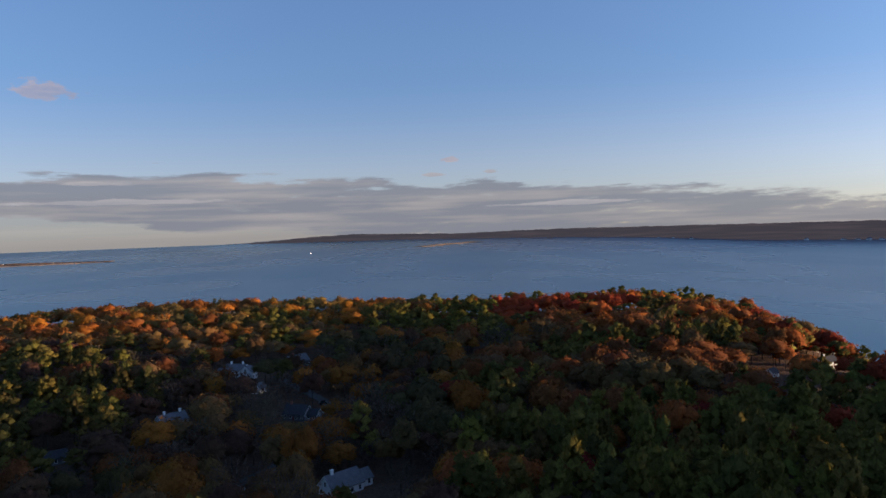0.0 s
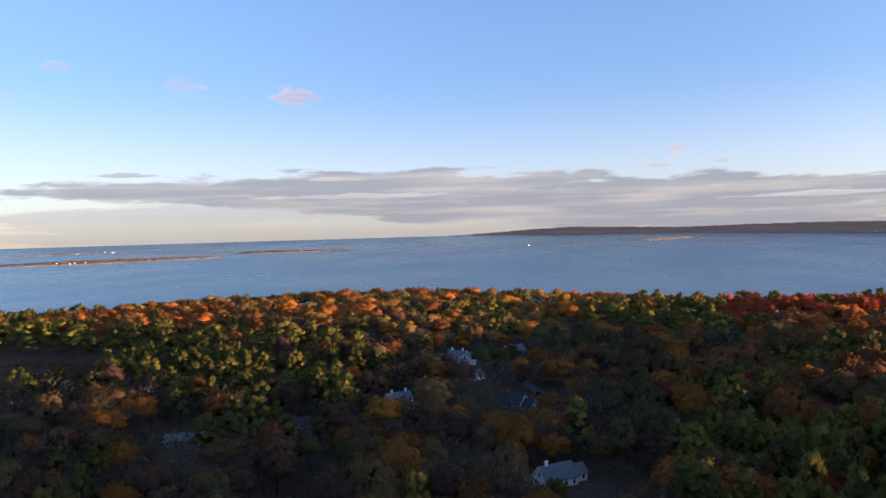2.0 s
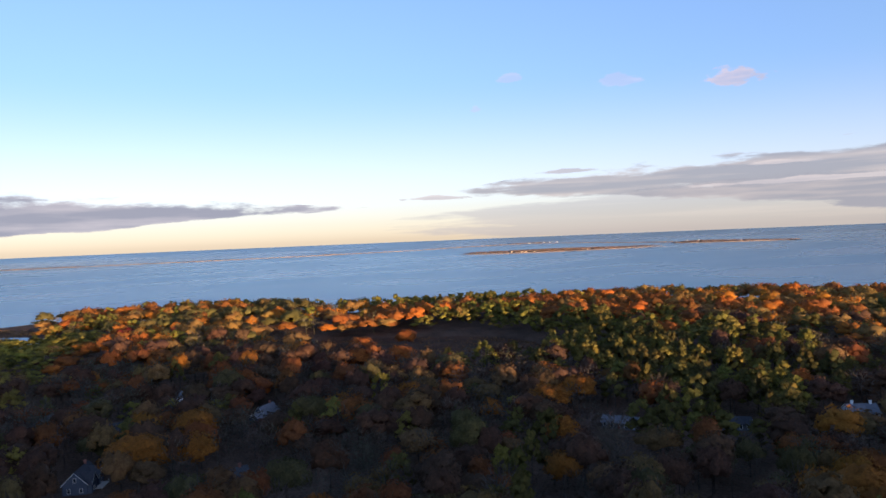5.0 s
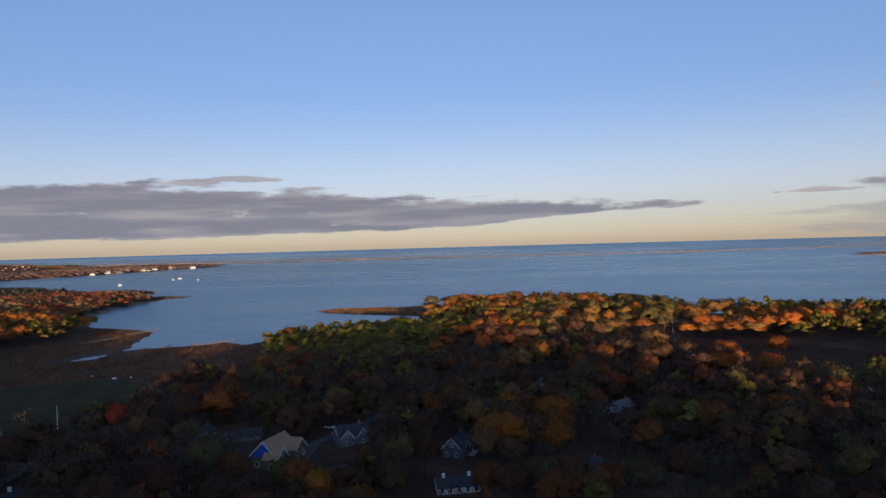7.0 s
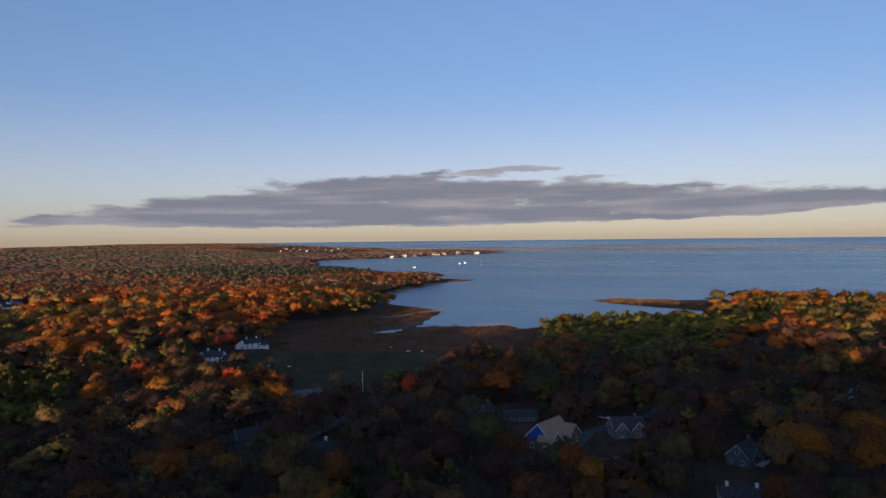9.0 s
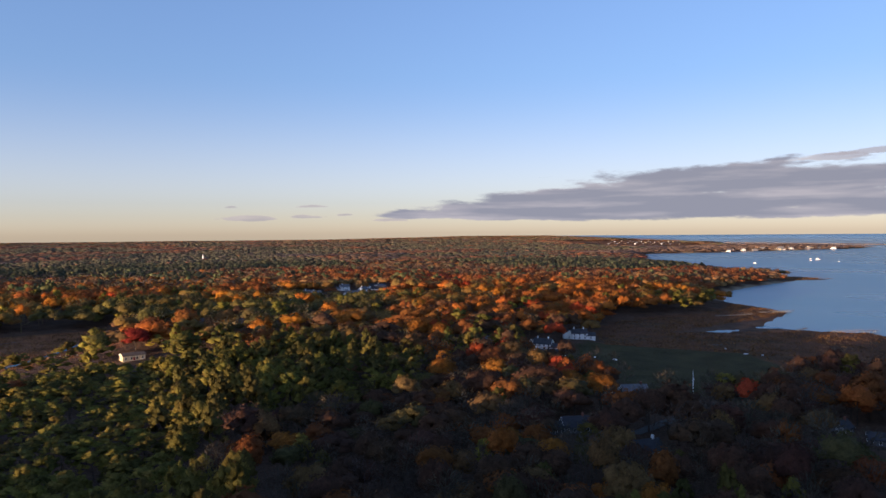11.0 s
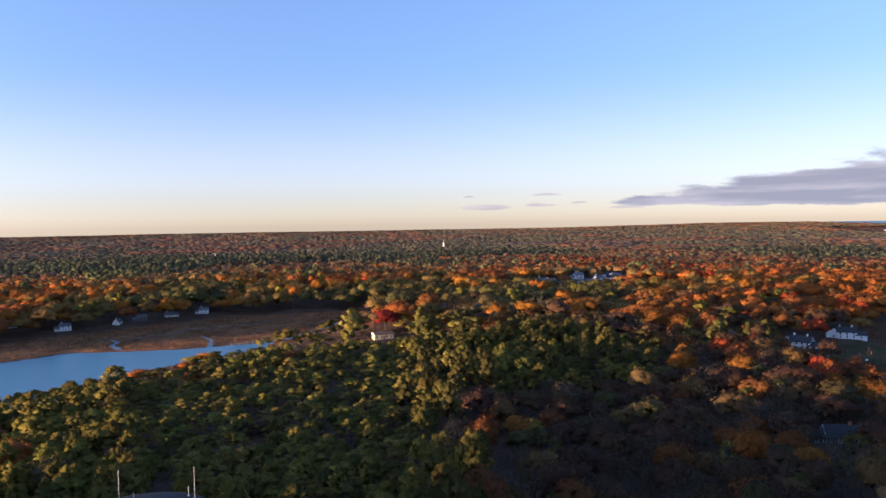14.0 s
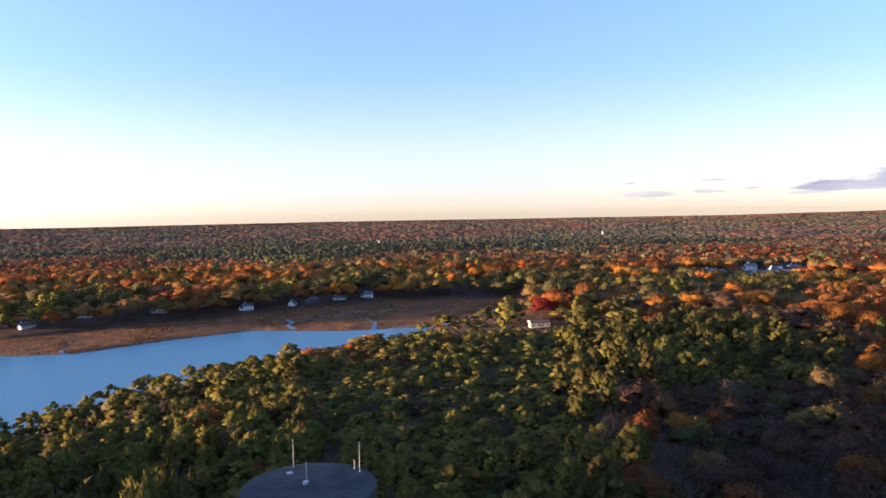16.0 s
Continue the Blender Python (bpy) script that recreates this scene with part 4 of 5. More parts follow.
    low = [(17.5, -0.31), (16.1, -0.32), (3.9, -0.42), (-9.9, -0.69), (-16.5, -0.92), (-24.7, -1.39), (-32.5, -1.56), (-42, -1.7)]
    az = np.arange(-42, 17.6, 0.1)
    te = np.interp(az, *np.array(sorted(top)).T) + 0.025 * rough(az * 10, az * 0, 6, 3) + 0.015 * rough(az * 10, az * 0, 1.5, 8)
    be = np.interp(az, *np.array(sorted(low)).T)
    D = EYE_Z / np.tan(np.radians(-be))
    r = np.hypot(*drawn(-np.sin(np.radians(az)) * D, np.cos(np.radians(az)) * D, 0 * D)[:2])
    rows = np.linspace(-0.06, 1, 8)
    E = be[:, None] + (te - be)[:, None] * rows
    A, R = np.repeat(az[:, None], 8, 1), r[:, None] * (1 + 0.02 * rows)
    a = np.radians(A)
    xyz = np.stack([-np.sin(a) * R, np.cos(a) * R, EYE_Z + np.tan(np.radians(E)) * R], -1).reshape(-1, 3)
    i, j = np.meshgrid(np.arange(len(az) - 1), np.arange(7), indexing="ij")
    me = mesh_from("coast", xyz, np.stack([i * 8 + j, i * 8 + j + 1, (i + 1) * 8 + j + 1, (i + 1) * 8 + j], -1).ravel(), 4, True)
    me.attributes.new("place", "FLOAT_VECTOR", "POINT").data.foreach_set("vector", np.stack([A, E * 6, np.zeros_like(A)], -1).astype(np.float32).ravel())
    me.attributes.new("body", "FLOAT", "POINT").data.foreach_set("value", np.ones(A.size, np.float32))
    me.materials.append(coast_glow())
    tagged(new("backdrop_coast", me), "long low wooded coast across the bay, a glowing hazy mauve-brown strip", "coast", kind="structure")


far_coast()

# ---- things ----
def part(name, bm, mat, parent, label=""):
    """Links a bmesh as one mesh under a thing or a part."""
    me = bpy.data.meshes.new(name)
    bm.to_mesh(me), bm.free()
    me.materials.append(mat)
    ob = new(name, me)
    ob.parent = parent
    return tagged(ob, label)


def box(bm, x0, x1, y0, y1, z0, z1):
    m = Matrix.Translation(((x0 + x1) / 2, (y0 + y1) / 2, (z0 + z1) / 2)) @ Matrix.Diagonal((x1 - x0, y1 - y0, z1 - z0, 1))
    bmesh.ops.create_cube(bm, size=1, matrix=m)
    return bm


def rod(bm, p, q, ra, rb=None, seg=8):
    p, q = Vector(p), Vector(q)
    m = Matrix.Translation((p + q) / 2) @ (q - p).to_track_quat("Z", "Y").to_matrix().to_4x4()
    bmesh.ops.create_cone(bm, cap_ends=True, segments=seg, radius1=ra, radius2=ra if rb is None else rb, depth=(q - p).length, matrix=m)
    return bm


def plain(name, a, b, scale, rough_=0.8, spec=0.3, metal=0.0, bump_=0.0):
    """A surface of two near tones mixed by noise at two scales."""
    m, nt, bs = material(name, rough_, spec, metal)
    tex = nt.nodes.new("ShaderNodeTexCoord")
    n1 = node(nt, "ShaderNodeTexNoise", Scale=scale, Detail=6.0)
    n2 = node(nt, "ShaderNodeTexNoise", Scale=scale * 9, Detail=3.0)
    for n in (n1, n2):
        nt.links.new(tex.outputs["Object"], n.inputs["Vector"])
    av = nt.nodes.new("ShaderNodeMath")
    av.operation = "MULTIPLY_ADD"
    av.inputs[1].default_value = 0.6
    nt.links.new(n1.outputs["Fac"], av.inputs[0])
    half = nt.nodes.new("ShaderNodeMath")
    half.operation = "MULTIPLY"
    half.inputs[1].default_value = 0.4
    nt.links.new(n2.outputs["Fac"], half.inputs[0])
    nt.links.new(half.outputs[0], av.inputs[2])
    rg = nt.nodes.new("ShaderNodeMapRange")
    rg.inputs["From Min"].default_value, rg.inputs["From Max"].default_value = 0.3, 0.7
    nt.links.new(av.outputs[0], rg.inputs["Value"])
    mix = nt.nodes.new("ShaderNodeMix")
    mix.data_type = "RGBA"
    mix.inputs["A"].default_value, mix.inputs["B"].default_value = (*a, 1), (*b, 1)
    nt.links.new(rg.outputs["Result"], mix.inputs["Factor"])
    nt.links.new(mix.outputs["Result"], bs.inputs["Base Color"])
    if bump_:
        bp = node(nt, "ShaderNodeBump", Strength=bump_, Distance=0.05)
        nt.links.new(av.outputs[0], bp.inputs["Height"])
        nt.links.new(bp.outputs["Normal"], bs.inputs["Normal"])
    return m


CONCRETE = plain("stained_concrete", (0.034, 0.035, 0.040), (0.092, 0.092, 0.095), 0.25, 0.95, 0.1, 0, 0.4)
DARK_STAIN = plain("dark_joint", (0.05, 0.05, 0.055), (0.09, 0.09, 0.092), 0.6, 0.9, 0.2)
STEEL = plain("galvanised_steel", (0.4, 0.4, 0.41), (0.6, 0.6, 0.6), 1.5, 0.45, 0.5, 0.6)

TANK = (-12.1, -116.0, 40.0, 11.1)


def water_tank():
    x, y, top, rad = TANK
    base = float(ground_height(np.array([x]), np.array([y]))[0]) - 1.0
    root = tagged(new("water_tank"), "round concrete water tank with a stained, low domed roof among pines", "water tank")
    root.matrix_basis = pose(x, y, base)
    h = top - base
    bm = bmesh.new()
    bmesh.ops.create_cone(bm, cap_ends=True, segments=64, radius1=rad, radius2=rad, depth=h - 0.5, matrix=Matrix.Translation((0, 0, (h - 0.5) / 2)))
    part("wall", bm, CONCRETE, root)
    bm = bmesh.new()
    rings = [(rad + 0.25, h - 0.5), (rad + 0.25, h - 0.1), (rad - 0.2, h + 0.02), (rad * 0.66, h + 0.35), (rad * 0.33, h + 0.55), (0.4, h + 0.65)]
    loops = [[bm.verts.new((math.cos(k * math.tau / 64) * r, math.sin(k * math.tau / 64) * r, z)) for k in range(64)] for r, z in rings]
    for a, b in zip(loops, loops[1:]):
        for k in range(64):
            bm.faces.new((a[k], a[(k + 1) % 64], b[(k + 1) % 64], b[k]))
    bm.faces.new(loops[-1])
    roof = part("roof", bm, CONCRETE, root)
    for k in range(12):
        a = k * math.tau / 12 + 0.1
        bm = bmesh.new()
        c, s = math.cos(a), math.sin(a)
        for r0, r1, z0, z1 in ((0.6, rad * 0.66, h + 0.66, h + 0.37), (rad * 0.66, rad - 0.1, h + 0.37, h + 0.04)):
            w = 0.05
            q = [bm.verts.new((c * r - s * e, s * r + c * e, z)) for r, z, e in ((r0, z0, -w), (r0, z0, w), (r1, z1, w), (r1, z1, -w))]
            bm.faces.new(q)
        part("joint", bm, DARK_STAIN, roof)
    bm = rod(bmesh.new(), (0.5, 0.3, h + 0.55), (0.5, 0.3, h + 1.0), 0.55, 0.5, 16)
    part("vent_cap", bm, STEEL, root, "grey metal vent cap")
    bm = box(bmesh.new(), 2.1, 3.1, -6.4, -5.4, h + 0.2, h + 0.6)
    part("hatch", bm, STEEL, root)
    for px, py, l in ((1.6, -9.3, 5.4), (-9.2, -3.0, 5.6), (0.3, -0.4, 4.0), (-8.6, -5.0, 1.8)):
        bm = rod(bmesh.new(), (px, py, h - 0.1), (px, py, h + l), 0.075, 0.05)
        rod(bm, (px, py, h - 0.1), (px, py, h + 0.5), 0.14)
        part("antenna_mast", bm, STEEL, root, "thin pale whip antenna")


water_tank()
CLEAR += [(TANK[0], TANK[1], TANK[3] + 3.5), (TANK[0] - 1, TANK[1] - 7, TANK[3] + 4), (-10, -103, 13), (-9, -90, 13), (-8, -76, 12)]

# ---- houses ----
WHITE_WALL = plain("white_clapboard", (0.62, 0.62, 0.6), (0.8, 0.8, 0.78), 0.4, 0.7)
GREY_WALL = plain("weathered_shingle", (0.085, 0.088, 0.1), (0.16, 0.16, 0.17), 0.7, 0.9)
CREAM_WALL = plain("cream_clapboard", (0.5, 0.42, 0.27), (0.62, 0.54, 0.38), 0.4, 0.75)
BLUE_WALL = plain("blue_grey_clapboard", (0.065, 0.08, 0.11), (0.1, 0.12, 0.155), 0.5, 0.8)
ROOF_GREY = plain("grey_asphalt_shingle", (0.10, 0.105, 0.12), (0.19, 0.19, 0.2), 0.9, 0.9, 0.2, 0, 0.3)
ROOF_DARK = plain("dark_asphalt_shingle", (0.035, 0.036, 0.042), (0.07, 0.07, 0.078), 0.9, 0.9, 0.2, 0, 0.3)
ROOF_BROWN = plain("brown_asphalt_shingle", (0.10, 0.075, 0.06), (0.17, 0.13, 0.1), 0.9, 0.9, 0.2, 0, 0.3)
PLYWOOD = plain("bare_plywood", (0.27, 0.165, 0.10), (0.38, 0.25, 0.155), 0.5, 0.8)
BLUE_WRAP = plain("blue_house_wrap", (0.02, 0.06, 0.34), (0.04, 0.1, 0.45), 0.8, 0.5)
SHEATHING = plain("wall_sheathing", (0.13, 0.085, 0.05), (0.2, 0.14, 0.09), 0.8, 0.9)
BRICK = plain("chimney_brick", (0.20, 0.075, 0.05), (0.32, 0.13, 0.09), 1.5, 0.9)
TRIM = plain("white_trim", (0.72, 0.72, 0.7), (0.82, 0.82, 0.8), 1.0, 0.6)
DOOR = plain("painted_door", (0.16, 0.03, 0.025), (0.22, 0.05, 0.04), 1.2, 0.5)
PANE = plain("window_glass", (0.015, 0.018, 0.022), (0.03, 0.034, 0.04), 0.6, 0.08, 0.6)
DECK = plain("deck_boards", (0.35, 0.34, 0.32), (0.5, 0.48, 0.45), 0.8, 0.8)


def kept(bm, name):
    me = bpy.data.meshes.new(name)
    bm.to_mesh(me), bm.free()
    return me


def window_meshes():
    bm = bmesh.new()
    for b in ((-0.62, 0.62, -0.05, 0.06, -0.9, -0.78), (-0.62, 0.62, -0.05, 0.06, 0.78, 0.9), (-0.62, -0.5, -0.05, 0.06, -0.78, 0.78),
              (0.5, 0.62, -0.05, 0.06, -0.78, 0.78), (-0.5, 0.5, -0.03, 0.04, -0.04, 0.04)):
        box(bm, *b)
    frame_mesh = kept(bm, "window")
    frame_mesh.materials.append(TRIM)
    pane_mesh = kept(box(bmesh.new(), -0.5, 0.5, -0.03, 0.0, -0.78, 0.78), "pane")
    pane_mesh.materials.append(PANE)
    return frame_mesh, pane_mesh


WINDOW_MESH, PANE_MESH = window_meshes()


def window_on(parent, m, framed):
    ob = new("window", WINDOW_MESH if framed else PANE_MESH)
    ob.parent, ob.matrix_local = parent, m
    if framed:
        glass = new("pane", PANE_MESH)
        glass.parent = ob


def solid(bm, m, pts, faces):
    vs = [bm.verts.new(m @ Vector(p)) for p in pts]
    for f in faces:
        bm.faces.new([vs[i] for i in f])
    return bm


def gabled(root, m, w, d, eave, rise, wall, roof, trim):
    """One gabled block: wall, roof and a white board under each gable. The ridge runs along its x."""
    a, b = w / 2, d / 2
    pts = [(-a, -b, -1.2), (a, -b, -1.2), (a, b, -1.2), (-a, b, -1.2), (-a, -b, eave), (a, -b, eave), (a, b, eave), (-a, b, eave), (-a, 0, eave + rise), (a, 0, eave + rise)]
    body = part("wall", solid(bmesh.new(), m, pts, [(0, 1, 5, 4), (2, 3, 7, 6), (1, 2, 6, 9, 5), (3, 0, 4, 8, 7), (3, 2, 1, 0)]), wall, root)
    o, t = 0.45, 0.28
    low = eave - rise / b * o
    ring = [(-b - o, low), (0, eave + rise), (b + o, low), (b + o, low + t), (0, eave + rise + t), (-b - o, low + t)]
    pts = [(sx * (a + o), py, pz) for sx in (-1, 1) for py, pz in ring]
    faces = [(i, i + 6, (i + 1) % 6 + 6, (i + 1) % 6) for i in range(6)] + [(0, 1, 4, 5), (1, 2, 3, 4), (11, 10, 7, 6), (10, 9, 8, 7)]
    part("roof", solid(bmesh.new(), m, pts, faces), roof, root)
    if trim:
        for sx in (-1, 1):
            pts = [(sx * (a + o + e), py, pz + g) for e in (-0.06, 0.04) for py, pz, g in
                   ((-b - o, low, -0.12), (0, eave + rise, -0.12), (b + o, low, -0.12), (b + o, low, 0.2), (0, eave + rise, 0.2), (-b - o, low, 0.2))]
            part("gable_trim", solid(bmesh.new(), m, pts, faces), TRIM, root)
    return body


def house(x, y, turn, blocks, wall, roof, label, chimneys=1, deck=False, clear=9.0, group="", name="house", scale=0.86):
    """A house of gabled blocks (dx, dy, width, depth, eave, rise, turned), with trim, windows, doors and chimneys."""
    d = math.hypot(x, y)
    near = d < 520
    X, Y, Z, k = (float(v[0]) for v in drawn(np.array([x]), np.array([y]), np.maximum(ground_height(np.array([x]), np.array([y])), 0.3)))
    facing = math.degrees(math.atan2(-x, y))
    root = tagged(new(name), label, "house", group)
    root.matrix_basis = pose(X, Y, Z, 0, 0, facing + turn) @ Matrix.Scale(k * scale, 4)
    main = None
    for dx, dy, w, dp, eave, rise, side in blocks:
        m = pose(dx, dy, 0, 0, 0, 90 if side else 0)
        body = gabled(root, m, w, dp, eave, rise, wall, roof, near)
        main = main or body
        sites = []
        for face in (-1, 1):
            for floor_z in np.arange(1.6, eave - 0.6, 2.7):
                n = max(1, int(w // (3.0 if near else 4.5)))
                sites += [pose((i + 0.5) * w / n - w / 2, face * dp / 2, floor_z, 0, 0, 0 if face < 0 else 180) for i in range(n)]
                n = max(1, int(dp // 3.4)) if near else 1
                sites += [pose(face * w / 2, (i + 0.5) * dp / n - dp / 2, floor_z, 0, 0, 90 * face) for i in range(n)]
            if rise > 2.2 and near:
                sites.append(pose(face * w / 2, 0, eave + rise * 0.33, 0, 0, 90 * face))
        for q in sites if d < 1200 else ():
            window_on(body, m @ q, near)
    dx, dy, w, dp, eave, rise, side = blocks[0]
    m = pose(dx, dy, 0, 0, 0, 90 if side else 0)
    bm = box(bmesh.new(), -0.5, 0.5, -dp / 2 - 0.08, -dp / 2 + 0.02, 0.1, 2.2)
    bmesh.ops.transform(bm, matrix=m, verts=bm.verts)
    part("door", bm, DOOR, main)
    for i in range(chimneys):
        cx = (-w * 0.28, w * 0.33)[i % 2]
        bm = box(bmesh.new(), cx - 0.5, cx + 0.5, -0.4, 0.4, eave, eave + rise + 1.5)
        box(bm, cx - 0.6, cx + 0.6, -0.5, 0.5, eave + rise + 1.35, eave + rise + 1.6)
        bmesh.ops.transform(bm, matrix=m, verts=bm.verts)
        part("chimney", bm, BRICK if wall is not WHITE_WALL else TRIM, root)
    if deck:
        bm = box(bmesh.new(), -w * 0.35, w * 0.2, dp / 2, dp / 2 + 4, 0.4, 0.6)
        for px in (-w * 0.35 + 0.1, 0, w * 0.2 - 0.1):
            box(bm, px - 0.07, px + 0.07, dp / 2 + 3.8, dp / 2 + 3.95, -1.0, 1.6)
        box(bm, -w * 0.35, w * 0.2, dp / 2 + 3.85, dp / 2 + 3.93, 1.5, 1.62)
        part("deck", bm, DECK, root, "pale timber deck with a rail")
    u, v = -x / d, -y / d
    # a yard, cleared along the line to the eye so the house shows
    for step, rad in ((0, clear + 4), (10, clear + 2), (20, clear), (29, clear - 2)) if near else ((0, clear + 1), (clear, clear), (clear * 2, clear - 1), (clear * 3, clear - 2)):
        CLEAR.append((x + u * step, y + v * step, rad))
    return root


# dx, dy, width, depth, eave, rise, turned
CAPE = [(0, 0, 13, 8.5, 3.2, 4.0, 0), (9, 1, 6.5, 6, 2.8, 2.6, 0)]
COLONIAL = [(0, 0, 13, 8.5, 5.6, 3.2, 0), (-9, 0.5, 6, 6.5, 3.0, 2.6, 0)]
GABLES = [(0, 0, 15, 9, 4.2, 4.4, 0), (-4, 3.4, 5, 6, 4.2, 3.4, 1), (4, 3.4, 5, 6, 4.2, 3.4, 1)]
RAMBLING = [(0, 0, 14, 8, 5.4, 3.6, 0), (9, -2, 7, 10, 4.6, 3.4, 1), (-10, 1, 8, 6.5, 3.2, 2.6, 0)]
LOW = [(0, 0, 16, 7.5, 2.8, 2.4, 0)]
SMALL = [(0, 0, 8, 6.5, 3.0, 2.8, 0)]
WIDE = [(0, 0, 20, 10, 3.6, 3.6, 0), (-8, 4, 7, 7, 3.6, 3.0, 1)]

house(-33, 205, 35, CAPE, WHITE_WALL, ROOF_GREY, "white house with a grey shingle roof in deep shade", 1, clear=11)
CLEAR += [(-27, 168, 9)]
house(-117, 291, 25, COLONIAL, WHITE_WALL, ROOF_GREY, "long two-storey white house with a grey roof", 2, clear=7)
house(-122, 401, -30, RAMBLING, WHITE_WALL, ROOF_GREY, "rambling white house with grey gabled roofs", 2, clear=13)
house(-99, 361, 60, SMALL, WHITE_WALL, ROOF_GREY, "small white garage with a gable", 0, clear=10)
house(-93, 430, 40, GABLES, BLUE_WALL, ROOF_GREY, "blue-grey house with white gable trim", 1, clear=11)
house(-67, 306, -35, CAPE, GREY_WALL, ROOF_DARK, "grey shingled house with a dark roof", 1, clear=11)
house(18, 570, 70, SMALL, WHITE_WALL, ROOF_GREY, "small white house showing between trees", 1, clear=8)
house(140, 300, 60, SMALL, WHITE_WALL, ROOF_DARK, "small white gabled cottage lit by the low sun", 0, clear=10, scale=0.62)
house(178, 325, 50, COLONIAL, WHITE_WALL, ROOF_DARK, "white house with a dark roof in low sun", 1, clear=11, scale=0.62)
house(202, 322, 20, WIDE, CREAM_WALL, ROOF_DARK, "long cream house with a dark roof near the water", 2, clear=12, scale=0.7)
CLEAR += [(165, 300, 9), (152, 277, 8), (186, 300, 9), (175, 280, 8)]
house(-147, 250, 12, LOW, GREY_WALL, ROOF_DARK, "low dark house with pale posts", 1, clear=9)
house(-178, 222, -15, LOW, GREY_WALL, ROOF_GREY, "low grey house under tall trees", 1, clear=8)
house(-96, 163, 30, SMALL, WHITE_WALL, ROOF_GREY, "small house with a pale roof edge", 1, clear=6)
house(-289, 3, 200, GABLES, GREY_WALL, ROOF_DARK, "dark grey shingled house with white trimmed gables", 1, clear=11)
house(-263, 43, 250, GABLES, BLUE_WALL, ROOF_DARK, "dark house with a white framed gable and pale deck", 1, True, clear=9)
house(-305, 127, 235, CAPE, BLUE_WALL, ROOF_GREY, "blue-grey house with a pale roof", 1, clear=8)
shell = house(-268, -26, 238, [(0, 0, 13, 9, 4.4, 4.4, 0), (-7, 2.5, 6.5, 7, 3.6, 3.2, 1), (5, 3.5, 5, 6, 4.0, 3.0, 1)], SHEATHING, PLYWOOD, "unfinished house with bare plywood roof and blue wrap", 0, clear=12, scale=1.15)
for gx, gw, ge, gr in ((6.6, 4.2, 4.4, 4.1), (-6.6, 4.2, 4.4, 4.1)):
    s_ = 1 if gx > 0 else -1
    part("gable_panel", solid(bmesh.new(), Matrix.Identity(4), [(gx, -gw, ge - 0.6), (gx, gw, ge - 0.6), (gx, 0, ge + gr), (gx + 0.06 * s_, -gw, ge - 0.6), (gx + 0.06 * s_, gw, ge - 0.6), (gx + 0.06 * s_, 0, ge + gr)],
         [(0, 2, 1), (3, 4, 5), (0, 1, 4, 3), (1, 2, 5, 4), (2, 0, 3, 5)]), BLUE_WRAP, shell, "gable covered in bright blue wrap")
house(-313, -59, 240, SMALL, GREY_WALL, ROOF_DARK, "small dark house with white gable trim", 1, clear=7)
house(-305, -42, 185, LOW, GREY_WALL, ROOF_DARK, "low dark house beside the field", 0, clear=7)
house(-323, 69, 200, WIDE, GREY_WALL, ROOF_DARK, "long grey house with white window frames", 2, clear=8)
house(-222, 36, 190, LOW, WHITE_WALL, ROOF_DARK, "low house with a dark roof and pale chimneys", 2, clear=9)
house(-242, -2, 215, SMALL, GREY_WALL, ROOF_GREY, "small shed with a pale grey roof", 0, clear=7)
house(-226, 81, 205, CAPE, GREY_WALL, ROOF_DARK, "dark roofed house under trees", 1, clear=6)
house(-372, 109, 180, SMALL, WHITE_WALL, ROOF_GREY, "small white house between yellow trees", 0, clear=7)
for hx, hy, t, b in ((-828, 206, 15, COLONIAL), (-853, 169, 70, CAPE), (-700, 275, 30, CAPE), (-702, 315, -20, COLONIAL), (-722, 350, 45, CAPE), (-845, 240, -30, CAPE), (-770, 330, 20, COLONIAL)):
    house(hx, hy, t, b, GREY_WALL if t in (30, 70, -30) else CREAM_WALL, ROOF_GREY, "weathered shore house in low evening sun", 1, clear=5, group="houses along the shore", scale=0.7)
house(-473, -268, 190, RAMBLING, WHITE_WALL, ROOF_DARK, "large white house with many windows above the marsh", 2, clear=13, scale=0.85)
house(-410, -260, 160, RAMBLING, WHITE_WALL, ROOF_DARK, "large white house with dark roofs beside the field", 2, clear=13, scale=0.9)
house(-385, -238, 175, WIDE, GREY_WALL, ROOF_DARK, "long dark barn beside the field", 0, clear=10, name="barn")
house(-399, -299, 180, CAPE, BLUE_WALL, ROOF_GREY, "blue-grey building at the wood's edge", 0, clear=8)
house(-314, -148, 200, RAMBLING, GREY_WALL, ROOF_GREY, "grey house beside the green field", 1, clear=10)
house(-249, -143, 200, CAPE, GREY_WALL, ROOF_DARK, "dark roofed house in deep shade", 1, clear=8)
house(-236, -107, 215, CAPE, WHITE_WALL, ROOF_DARK, "pale house with a dark roof in deep shade", 1, clear=8)
for hx, hy, t in ((-770, -345, 60), (-905, -365, 30), (-830, -385, -20), (-960, -390, 50)):
    house(hx, hy, t, CAPE, GREY_WALL if t > 25 else WHITE_WALL, ROOF_GREY, "house among orange trees by the bay marsh", 1, clear=9, group="houses by the bay marsh")
house(-711, -740, 15, [(0, 0, 34, 14, 5, 2.5, 0)], WHITE_WALL, ROOF_DARK, "long pale building in the far wood", 0, clear=14)
